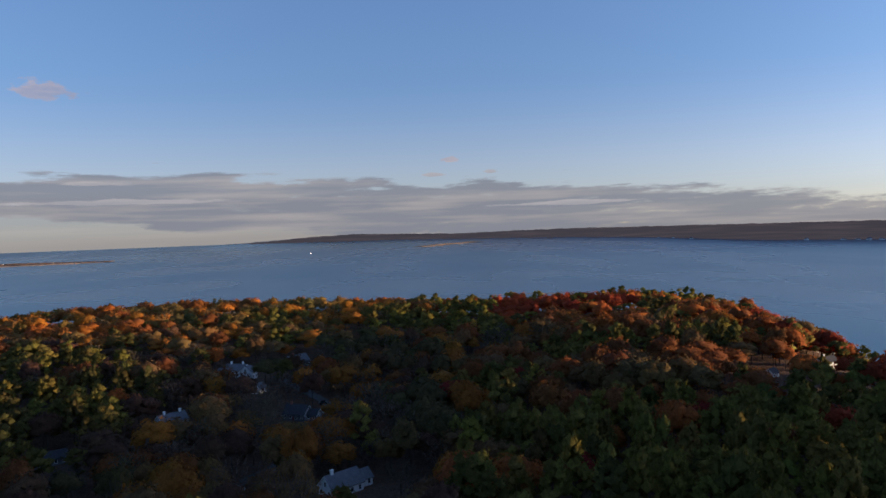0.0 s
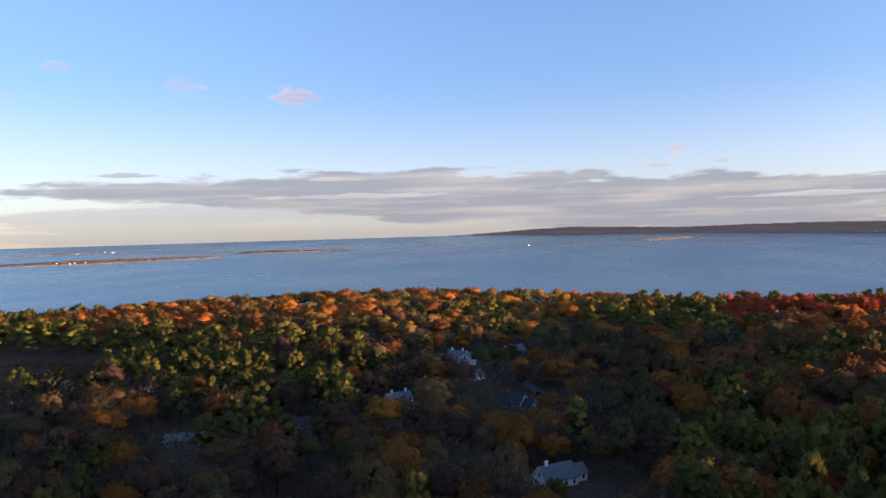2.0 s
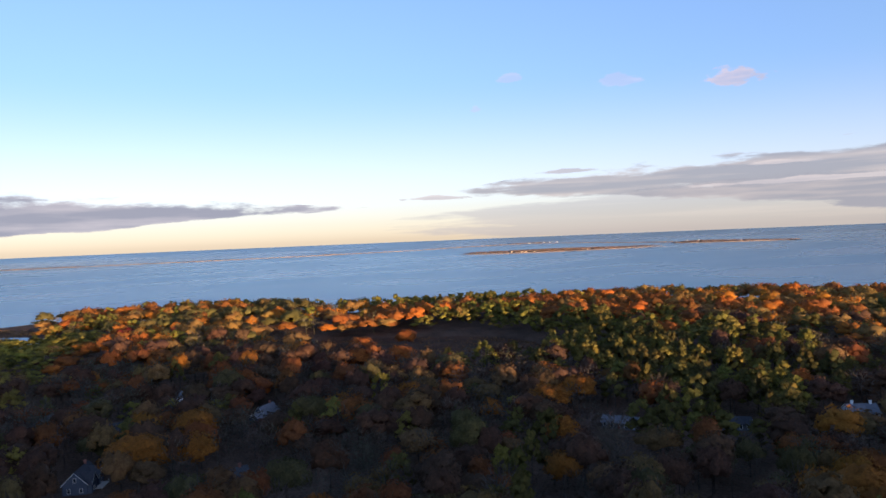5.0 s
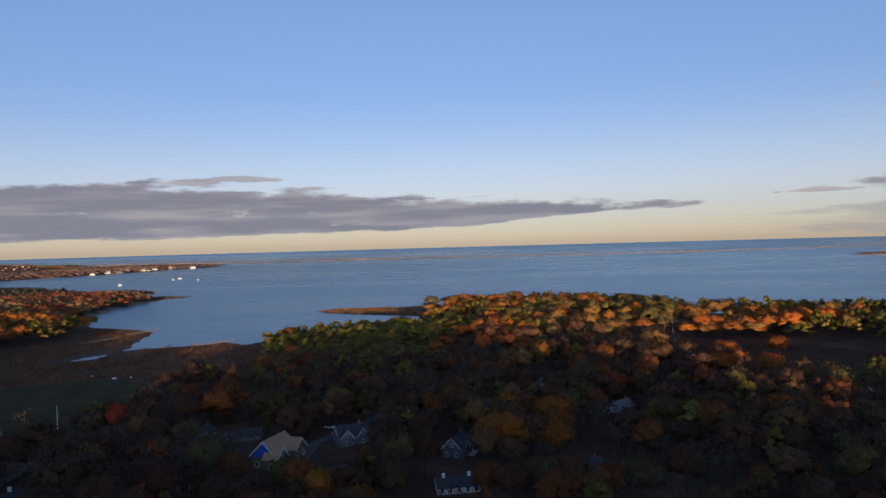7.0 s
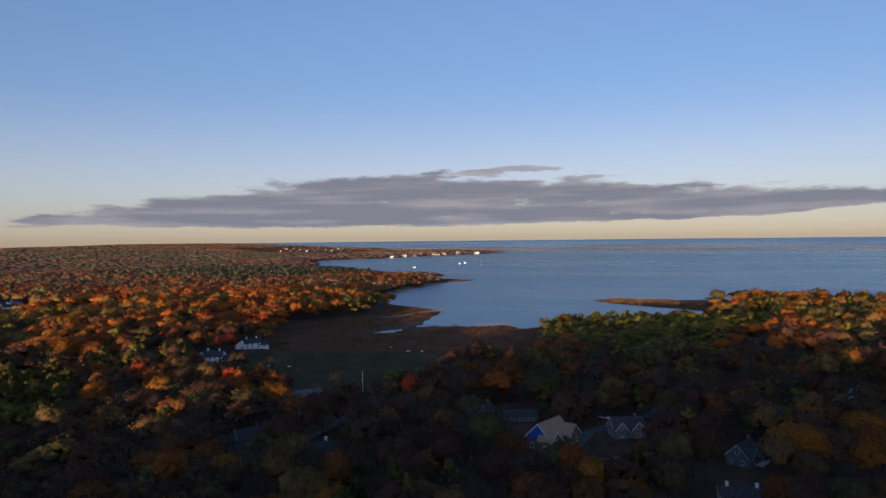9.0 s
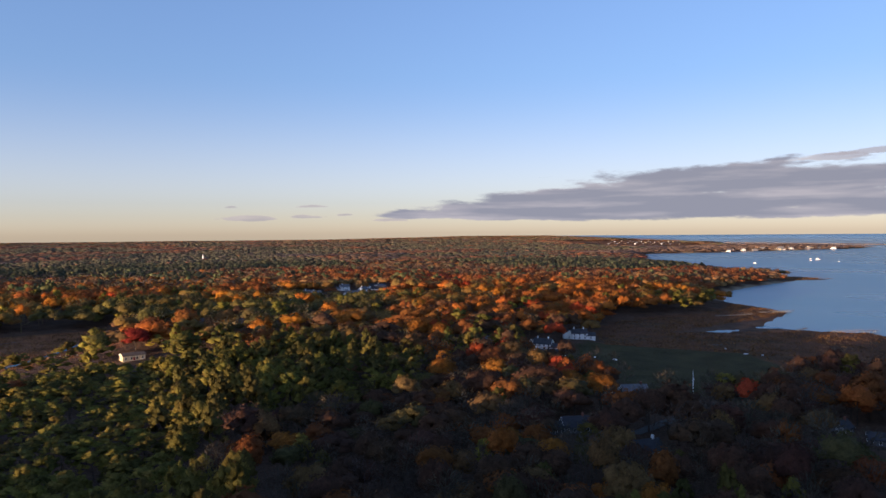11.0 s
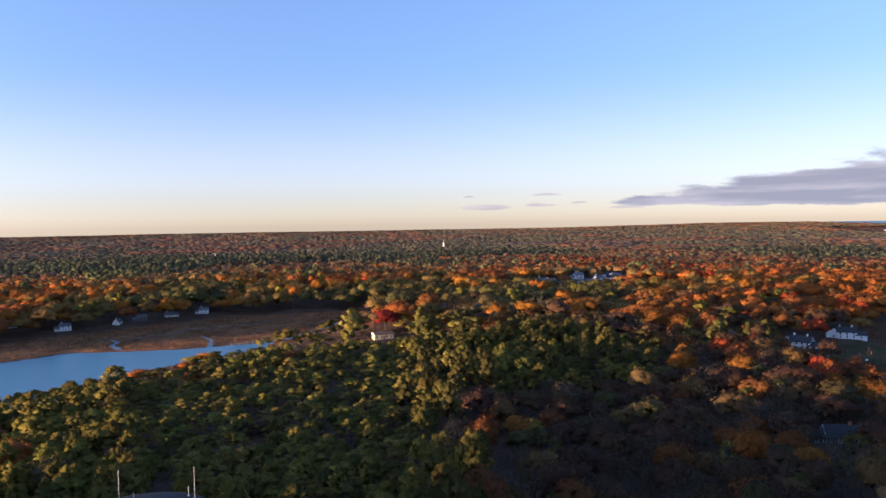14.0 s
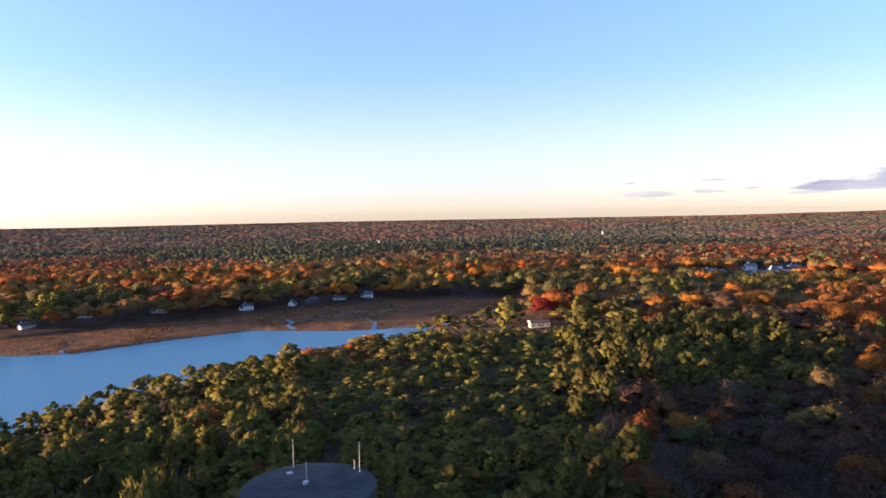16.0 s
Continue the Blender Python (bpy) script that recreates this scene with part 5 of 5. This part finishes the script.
for hx, hy, t, b in ((54, -641, 10, COLONIAL), (114, -631, -20, CAPE), (-18, -640, 15, COLONIAL), (-58, -652, 70, CAPE), (-78, -660, 20, COLONIAL), (-103, -672, 10, CAPE), (-135, -680, -10, COLONIAL), (148, -600, 30, CAPE), (20, -665, 40, CAPE), (88, -690, 10, CAPE)):
    house(hx, hy, t, b, WHITE_WALL if t != 20 else GREY_WALL, ROOF_GREY, "white house looking over the tidal river", 1, clear=4.5, group="houses along the river", scale=0.64)
house(-313, -545, 20, COLONIAL, WHITE_WALL, ROOF_GREY, "white house among bare trees", 1, clear=9)
house(-213, -452, 15, [(0, 0, 14, 8, 3.4, 1.3, 0), (0, 5, 12, 3, 2.6, 0.7, 0)], CREAM_WALL, ROOF_BROWN, "cream house with a flat porch under a red maple", 0, clear=11, scale=1.0)
CLEAR += [(-190, -455, 12), (-170, -457, 12), (-150, -459, 12), (-130, -461, 12), (160, 297, 11), (222, 318, 11), (240, 315, 10), (-203, -433, 13), (-194, -412, 10), (-186, -394, 8)]
house(-345, -532, -15, CAPE, WHITE_WALL, ROOF_GREY, "white house at the edge of the village", 1, clear=9)
for hx, hy, t, b in ((-602, -668, 10, WIDE), (-640, -690, 60, COLONIAL), (-679, -700, 0, WIDE), (-560, -690, 30, COLONIAL), (-575, -725, -20, CAPE), (-655, -745, 20, COLONIAL), (-705, -725, 45, CAPE), (-520, -700, 10, CAPE)):
    house(hx, hy, t, b, WHITE_WALL, ROOF_GREY if t else ROOF_DARK, "white village building in the autumn wood", 1, clear=21, group="village buildings", scale=1.0)
for i in range(16):
    f = i / 15
    house(-2870 - 640 * f + 26 * math.sin(i * 5.1), -945 + 255 * f - 55 * abs(math.sin(i * 2.3)), 50 * math.sin(i * 1.7), (COLONIAL, CAPE, LOW)[i % 3], (WHITE_WALL, GREY_WALL, CREAM_WALL, WHITE_WALL, GREY_WALL)[i % 5], ROOF_GREY, "house on the far wooded point", 0, clear=12, group="houses on the far point", scale=0.9 + 0.5 * abs(math.sin(i * 3.3)))
for hx, hy in ((-2240, 2180), (-2215, 2210), (-2090, 2420), (-1990, 2740), (-2440, 2120), (-2250, 2165), (-2300, 2150), (-2030, 2640)):
    house(hx, hy, 30, COLONIAL, CREAM_WALL, ROOF_GREY, "cream farmhouse on the low island", 0, clear=14, group="houses on the island", scale=0.42)
for i in range(9):
    house(-1760 - 75 * i, 3560 + 16 * (i % 3) - 12 * i, 15 * i, CAPE, WHITE_WALL, ROOF_GREY, "white cottage on the far island", 0, clear=18, group="cottages on the far island", scale=0.6)
for i in range(10):
    house(-4190 - 25 * (i % 2), 4110 + 42 * i, 25 * i, COLONIAL, WHITE_WALL, ROOF_GREY, "white house on the far headland", 0, clear=20, group="houses on the headland", scale=0.55)
for i in range(34):
    f = math.radians(111.6 + 5.6 * i / 33)
    D = 5600 + 800 * math.sin(i * 4.7)
    house(-math.sin(f) * D, math.cos(f) * D, 25 * i, (COLONIAL, LOW, CAPE)[i % 3], (WHITE_WALL, CREAM_WALL, GREY_WALL)[i * 7 % 3], ROOF_GREY, "pale house of the far beach town", 0, clear=30, group="far beach town", scale=0.5 + 0.3 * abs(math.sin(i * 2.9)))

for az, el in ((-13.4, -0.79), (-13.7, -0.8), (-14.1, -0.82), (-14.4, -0.83), (-17.2, -0.98), (-18.3, -1.05), (-19.6, -1.12), (-27.6, -1.46), (-29.9, -1.5), (-30.8, -1.52), (-31.5, -1.54), (-32.2, -1.55), (3.0, -0.44)):
    D = 0.985 * EYE_Z / math.tan(math.radians(-el))
    house(-math.sin(math.radians(az)) * D, math.cos(math.radians(az)) * D, 40 * math.sin(az * 9), (COLONIAL, LOW, CAPE)[int(az * 10) % 3], WHITE_WALL, ROOF_GREY, "white house at the far shore", 0, clear=10, group="houses on the far shore", scale=1.0)

# ---- roads, creeks, shore works, masts and boats ----
ASPHALT = plain("worn_asphalt", (0.06, 0.06, 0.065), (0.11, 0.11, 0.11), 0.5, 0.95)
GRAVEL = plain("pale_gravel", (0.22, 0.21, 0.2), (0.36, 0.34, 0.31), 0.8, 0.95)
TIMBER = plain("grey_weathered_timber", (0.16, 0.14, 0.12), (0.3, 0.27, 0.23), 1.2, 0.9)
HULL = plain("white_gelcoat", (0.75, 0.75, 0.74), (0.85, 0.85, 0.84), 1.0, 0.3, 0.5)
CAR_DARK = plain("dark_car_paint", (0.02, 0.022, 0.028), (0.035, 0.035, 0.04), 2.0, 0.3, 0.5)
CAR_WHITE = plain("white_car_paint", (0.7, 0.7, 0.7), (0.8, 0.8, 0.8), 2.0, 0.3, 0.5)
RUBBER = plain("tyre_rubber", (0.015, 0.015, 0.015), (0.03, 0.03, 0.03), 5.0, 0.9)
CREEK = water_material()


def ground_at(x, y):
    return float(ground_height(np.array([float(x)]), np.array([float(y)]))[0])


def ribbon(name, label, category, line, widths, mat, up, kind="structure"):
    """A strip along a line of the plan, laid on the ground."""
    pts = []
    for (ax, ay), (bx, by) in zip(line, line[1:]):
        n = max(2, int(math.hypot(bx - ax, by - ay) / 5))
        pts += [(ax + (bx - ax) * i / n, ay + (by - ay) * i / n) for i in range(n)]
    pts.append(line[-1])
    bm = bmesh.new()
    prev = None
    for i, (px, py) in enumerate(pts):
        qx, qy = pts[min(i + 1, len(pts) - 1)]
        rx, ry = pts[max(i - 1, 0)]
        l = math.hypot(qx - rx, qy - ry)
        nx, ny = -(qy - ry) / l, (qx - rx) / l
        f = i / (len(pts) - 1)
        w = (widths[0] * (1 - f) + widths[1] * f) / 2 * (1 + 0.15 * math.sin(i * 2.7))
        row = [bm.verts.new((px + nx * w * s, py + ny * w * s, ground_at(px, py) + up)) for s in (-1, 0, 1)]
        if prev:
            for a in (0, 1):
                bm.faces.new((prev[a], prev[a + 1], row[a + 1], row[a]))
        prev = row
    for f in bm.faces:
        if f.normal.z < 0:
            f.normal_flip()
    me = kept(bm, name)
    me.materials.append(mat)
    return tagged(new(name, me), label, category, kind=kind)


LANE = [(-100, 402), (-80, 369), (-61, 337), (-48, 300), (-55, 250), (-70, 215)]
DRIVE = [(-70, 215), (-40, 190), (-14, 172), (-10, 150)]
EAST_LANE = [(-245, -20), (-290, -12), (-322, 13), (-355, 32), (-400, 60)]
MARSH_ROAD = [(-240, -160), (-262, -122), (-300, -118), (-330, -150)]
for line, w, m, lab in ((LANE, 5, ASPHALT, "narrow asphalt lane between dark trees"), (DRIVE, 8, GRAVEL, "pale gravel drive in deep shade"),
                        (EAST_LANE, 5, ASPHALT, "narrow asphalt lane past the houses"), (MARSH_ROAD, 5, ASPHALT, "asphalt lane beside the field")):
    ribbon("road", lab, "road", line, (w, w), m, 0.35)
    ROADS.append((line, w * 0.5 + 1.5))
for line, a, b in (([(-48, -530), (-44, -548), (-50, -562), (-46, -578)], 7, 3), ([(-104, -508), (-110, -530), (-108, -556)], 6, 2), ([(98, -488), (104, -502), (100, -512)], 5, 2),
                   ([(-152, -500), (-175, -515), (-205, -540), (-240, -580)], 7, 2), ([(-60, -572), (-78, -585), (-92, -580), (-108, -598), (-128, -592), (-146, -602), (-160, -596), (-182, -615), (-200, -612)], 1.6, 1.2),
                   ([(-510, -150), (-505, -158)], 1.5, 1), ([(-520, -176), (-512, -184)], 1.5, 1)):
    ribbon("water", "shining tidal creek winding through tan marsh", "creek", line, (a * 0.62, b * 0.62), CREEK, 0.3)


def pier(x0, y0, x1, y1, wide, label, deck_z=1.9):
    root = tagged(new("pier"), label, "pier", "piers of the bay")
    root.matrix_basis = pose(x0, y0, 0, 0, 0, math.degrees(math.atan2(y1 - y0, x1 - x0)))
    l = math.hypot(x1 - x0, y1 - y0)
    for i in range(int(l // 2.5)):
        part("plank", box(bmesh.new(), i * 2.5, i * 2.5 + 2.4, -wide / 2, wide / 2, deck_z - 0.15, deck_z), TIMBER, root)
    for i in range(int(l // 5)):
        for s in (-1, 1):
            part("pile", rod(bmesh.new(), (i * 5 + 0.6, s * wide / 2, -2.5), (i * 5 + 0.6, s * wide / 2, deck_z + 0.6), 0.16, 0.14, 6), TIMBER, root)
    part("rail", box(bmesh.new(), 0, l, wide / 2 - 0.06, wide / 2 + 0.06, deck_z + 0.9, deck_z + 1.0), TIMBER, root)


pier(-745, -215, -782, -190, 3.0, "grey timber pier at the marsh edge")
pier(-640, -128, -668, -98, 2.6, "long grey timber dock over the bay edge")
pier(-632, -152, -655, -150, 2.0, "short timber dock by the marsh creek", 1.5)
pier(-690, -240, -730, -215, 2.6, "low timber landing on the marsh", 1.6)
pier(-118, -505, -160, -500, 2.2, "timber landing at the head of the river", 1.4)


def stakes(x0, y0, x1, y1, n):
    """A row of old fence posts across the marsh."""
    root = tagged(new("post_row"), "row of short weathered posts across the marsh", "posts")
    root.matrix_basis = pose(x0, y0, 1.0)
    for i in range(n):
        f = i / (n - 1)
        px, py = (x1 - x0) * f, (y1 - y0) * f
        part("post", rod(bmesh.new(), (px, py, -0.6), (px + 0.1, py, 1.5 + 0.3 * math.sin(i * 3.1)), 0.28, 0.24, 6), TIMBER, root)


stakes(-178, -517, -222, -505, 14)


def mast(x, y, h, label, yard=True):
    z = ground_at(x, y)
    root = tagged(new("flagpole"), label, "flagpole")
    root.matrix_basis = pose(x, y, z)
    part("pole", rod(bmesh.new(), (0, 0, -0.5), (0, 0, h), 0.26, 0.16), HULL, root)
    if yard:
        part("yard", rod(bmesh.new(), (-1.8, 0, h * 0.62), (1.8, 0, h * 0.62), 0.14, 0.1), HULL, root)
    bm = bmesh.new()
    bmesh.ops.create_icosphere(bm, subdivisions=1, radius=0.18, matrix=Matrix.Translation((0, 0, h + 0.1)))
    part("finial", bm, STEEL, root)


CLEAR += [(-345, -131, 9), (-330, -125, 8), (-316, -120, 7)]
mast(-345, -131, 11.5, "tall white flagpole with a yard beside the field")


def boat(x, y, turn, l, sail, label):
    X, Y, Z, k = (float(v[0]) for v in drawn(np.array([float(x)]), np.array([float(y)]), np.array([0.0])))
    root = tagged(new("sailing_boat" if sail else "motor_boat"), label, "boat")
    root.matrix_basis = pose(X, Y, Z, 0, 0, turn) @ Matrix.Scale(k * l / 8, 4)
    bm = bmesh.new()
    rings = []
    for i, (px, w, z0) in enumerate(((-4, 1.0, -0.3), (-2, 1.35, -0.5), (1, 1.35, -0.5), (3, 0.8, -0.3), (4.2, 0.05, 0.1))):
        rings.append([bm.verts.new(p) for p in ((px, -w, 0.9 + 0.05 * i), (px, -w * 0.6, z0), (px, w * 0.6, z0), (px, w, 0.9 + 0.05 * i))])
    for a, b in zip(rings, rings[1:]):
        for i in range(4):
            bm.faces.new((a[i], a[(i + 1) % 4], b[(i + 1) % 4], b[i]))
    bm.faces.new(rings[0])
    bmesh.ops.recalc_face_normals(bm, faces=bm.faces)
    part("hull", bm, HULL, root)
    part("cabin", box(bmesh.new(), -1.5, 1.2, -0.75, 0.75, 0.9, 2.0 if not sail else 1.5), HULL, root)
    if sail:
        part("mast", rod(bmesh.new(), (0.6, 0, 0.9), (0.6, 0, 10), 0.09, 0.05), STEEL, root)
        part("boom", rod(bmesh.new(), (0.6, 0, 2.0), (-3.4, 0, 2.1), 0.12, 0.1), HULL, root)


boat(-726, 3799, 60, 16, False, "white motor boat under way on the bay")
for bx, by, t in ((-2147, -484, 30), (-2235, -485, 70), (-2085, -402, 10), (-1900, -560, 50)):
    boat(bx, by, t, 13, True, "white sailing boat at its mooring")


def dinghy(x, y, turn, l):
    """A small boat laid up keel uppermost on the grass."""
    root = tagged(new("dinghy"), "small white dinghy upturned on the grass by the marsh", "boat", "upturned dinghies")
    root.matrix_basis = pose(x, y, ground_at(x, y), 0, 0, turn) @ Matrix.Scale(l / 3, 4)
    bm = bmesh.new()
    rings = [[bm.verts.new(p) for p in ((px, -w, 0.1), (px, -w * 0.7, h), (px, w * 0.7, h), (px, w, 0.1))]
             for px, w, h in ((-1.5, 0.55, 0.5), (-0.5, 0.7, 0.62), (0.6, 0.6, 0.6), (1.5, 0.08, 0.3))]
    for a, b in zip(rings, rings[1:]):
        for i in range(3):
            bm.faces.new((a[i], a[i + 1], b[i + 1], b[i]))
    bm.faces.new(rings[0])
    bmesh.ops.recalc_face_normals(bm, faces=bm.faces)
    part("hull", bm, HULL, root)
    part("keel", box(bmesh.new(), -1.45, 1.2, -0.03, 0.03, 0.45, 0.7), TIMBER, root)


def car(x, y, turn, paint_, label):
    root = tagged(new("car"), label, "car")
    root.matrix_basis = pose(x, y, ground_at(x, y) + 0.4, 0, 0, turn)
    bm = box(bmesh.new(), -2.2, 2.2, -0.88, 0.88, 0.3, 0.95)
    bmesh.ops.bevel(bm, geom=bm.edges[:], offset=0.12, segments=2, affect="EDGES")
    body = part("body", bm, paint_, root)
    bm = box(bmesh.new(), -1.5, 1.0, -0.78, 0.78, 0.93, 1.5)
    for v in bm.verts:
        if v.co.z > 1.2:
            v.co.x, v.co.y = v.co.x * 0.72, v.co.y * 0.86
    part("cabin", bm, PANE, body, "dark glazed cabin")
    for wx in (-1.35, 1.35):
        for wy in (-0.85, 0.85):
            part("wheel", rod(bmesh.new(), (wx, wy - 0.1, 0.33), (wx, wy + 0.1, 0.33), 0.33, None, 14), RUBBER, root)


for (dx, dy), t, l in zip(((-409, -220), (-410, -206), (-504, -168), (-491, -150), (-492, -140)), (20, 75, 40, 100, 10), (3.0, 3.6, 2.8, 3.2, 3.2)):
    dinghy(dx, dy, t, l)
car(-17, 173, 40, CAR_DARK, "dark saloon car parked on a pale drive")
car(-312, -6, 70, CAR_WHITE, "white car parked beside a grey house")
car(-60, 330, 15, CAR_DARK, "dark car parked by the lane")


def church(x, y, turn, h, label):
    X, Y, Z, k = (float(v[0]) for v in drawn(np.array([float(x)]), np.array([float(y)]), ground_height(np.array([float(x)]), np.array([float(y)]))))
    root = tagged(new("church"), label, "church", "white churches")
    root.matrix_basis = pose(X, Y, Z, 0, 0, turn) @ Matrix.Scale(k * h / 24, 4)
    gabled(root, Matrix.Identity(4), 18, 10, 6, 4, WHITE_WALL, ROOF_GREY, False)
    part("tower", box(bmesh.new(), 7, 11, -2, 2, -1, 13), WHITE_WALL, root)
    part("belfry", box(bmesh.new(), 7.5, 10.5, -1.5, 1.5, 13, 16.5), WHITE_WALL, root)
    part("spire", rod(bmesh.new(), (9, 0, 16.5), (9, 0, 25), 1.9, 0.05, 8), WHITE_WALL, root)


church(-601, -650, 30, 13, "white church with a slim spire in the village")
church(-351, -1628, 80, 20, "white church tower rising from the wood")
church(-1189, -2019, 20, 20, "white church tower far off in the wood")
church(-1150, -600, 60, 13, "white church spire above orange trees")
CLEAR += [(-351 * 0.985, -1628 * 0.985, 30), (-1189 * 0.985, -2019 * 0.985, 40), (-590, -638, 12)]


def feature_tree(x, y, kind, c, h, w, label):
    t = tree_thing(kind, (np.array((0.23, 0.03, 0.022)) if c == 3 else PALETTE[c] * (0.95 if c == 4 else 1.1)), int(abs(x) * 7 + abs(y)) % 997)
    t.matrix_basis = pose(x, y, ground_at(x, y), 0, 0, (x * 7) % 360) @ Matrix.Diagonal((w, w, h, 1))
    tagged(t, label, "tree")
    CLEAR.append((x, y, w * 0.33))


def marsh_grass():
    """Tussocks of salt grass, denser along wandering lines."""
    r = np.random.default_rng(31)
    boxes = ((-280, -670, 300, -480, 26000), (-860, -300, -440, -60, 22000), (-700, 215, -300, 400, 9000), (-980, -60, -800, 120, 16000), (-1410, -360, -1250, -240, 5000))
    places = []
    for x0, y0, x1, y1, n in boxes:
        x, y = r.uniform(x0, x1, n), r.uniform(y0, y1, n)
        line = np.abs(rough(x, y, 34, 21) + 0.4 * rough(x, y, 11, 22))
        ok = (flat_parts(x, y) > 2) & (shore(x, y) > 3) & (r.uniform(0, 1, n) < np.clip(1.25 - line * 2.6, 0.25, 1))
        places.append(np.stack([x[ok], y[ok]], -1))
    p = np.concatenate(places)
    base = np.column_stack([p, ground_height(p[:, 0], p[:, 1])])
    k = 3
    base = np.repeat(base, k, 0) + r.normal(0, 0.8, (len(p) * k, 3)) * (1, 1, 0)
    way = unit(r.normal(0, 0.5, base.shape) + (0, 0, 0.7))
    verts, corners, normals = brushes(base, way, r.normal(0, 1, base.shape) * (1, 1, 0.3) + (0, 0, 0.5), 0.9, 0.34, r)
    me = mesh_from("marsh_grass", verts, corners, 3, True)
    round_off(me, normals)
    tone = np.array([(0.21, 0.105, 0.04), (0.16, 0.08, 0.035), (0.25, 0.14, 0.06), (0.10, 0.06, 0.035)])[r.integers(0, 4, len(base))]
    # low sun on the point put into the grass colour
    tone = tone * np.where((base[:, 0] < -800) & (base[:, 1] > -60), 1.5, 1)[:, None]
    paint(me, "pigment", np.repeat(tone, 3, 0))
    me.materials.append(LEAVES)
    tagged(new("marsh_grass", me), "tussocks of russet salt marsh grass", "grass", kind="stuff")


marsh_grass()

# x, y, colour, crown width
FEATURES = ((-199, 204, 4, 19), (-204, 227, 4, 17), (-167, 177, 4, 14), (-140, 148, 4, 12), (-39, 310, 4, 12), (-259, 177, 4, 14), (-359, 239, 2, 20), (-146, 305, 2, 13),
            (-271, 390, 2, 18), (-140, 416, 2, 14), (-155, 266, 9, 14), (-80, 171, 9, 14), (2, 282, 3, 17), (-115, 163, 9, 13), (-359, 207, 2, 18), (-246, 57, 4, 24),
            (-242, 75, 4, 17), (-274, 85, 4, 18), (-344, 93, 9, 16), (-266, 130, 8, 16), (-241, 16, 9, 16), (-192, 85, 8, 16), (-413, 242, 2, 19), (-424, 287, 2, 18),
            (-585, 132, 3, 22), (-305, 21, 8, 15), (-326, 49, 9, 16), (-204, 43, 5, 12), (-198, 4, 4, 10), (-586, 148, 2, 15), (-582, 165, 3, 15), (-472, 174, 2, 14),
            (-362, -335, 4, 24), (-363, -313, 4, 20), (-387, -302, 4, 12), (-278, -178, 9, 26), (-289, -153, 4, 17), (-291, -170, 4, 15), (-266, -119, 9, 19),
            (-275, -237, 4, 16), (-186, -218, 7, 16), (-226, -159, 7, 15), (-608, -402, 2, 22), (-651, -387, 2, 26), (-698, -321, 2, 21), (-794, -328, 2, 21), (-258, -198, 9, 18),
            (-338, -238, 6, 20), (32, 172, 3, 11), (79, 215, 3, 12), (66, 231, 2, 13), (29, 299, 3, 14), (96, 262, 2, 13), (48, 205, 2, 9), (-222, -466, 3, 21), (-343, -518, 3, 13))
FEATURE_WORDS = {2: "bright orange autumn tree catching the low sun", 3: "scarlet maple standing out from darker trees", 4: "large golden autumn tree with a rounded crown",
                 5: "tall rust brown tree in deep shade", 6: "broad brown oak at the wood's edge", 7: "grey leafless tree with a haze of twigs", 8: "olive green broadleaf tree in deep shade",
                 9: "dark maroon oak with a broad rounded crown"}
for fx, fy, c, w in FEATURES:
    feature_tree(fx, fy, BARE if c == 7 else OAK, c, min(20, 8 + 0.55 * w), w * 1.25, FEATURE_WORDS[c])
# pines added sunward of the tank, to keep its roof in shade
for fx, fy, h in ((7, -108, 21), (9, -113, 23), (8, -119, 22), (11, -125, 23), (6, -129, 21), (13, -117, 22)):
    feature_tree(fx, fy, PINE, 0, h, 12, "tall dark pine beside the water tank")


build_woods()
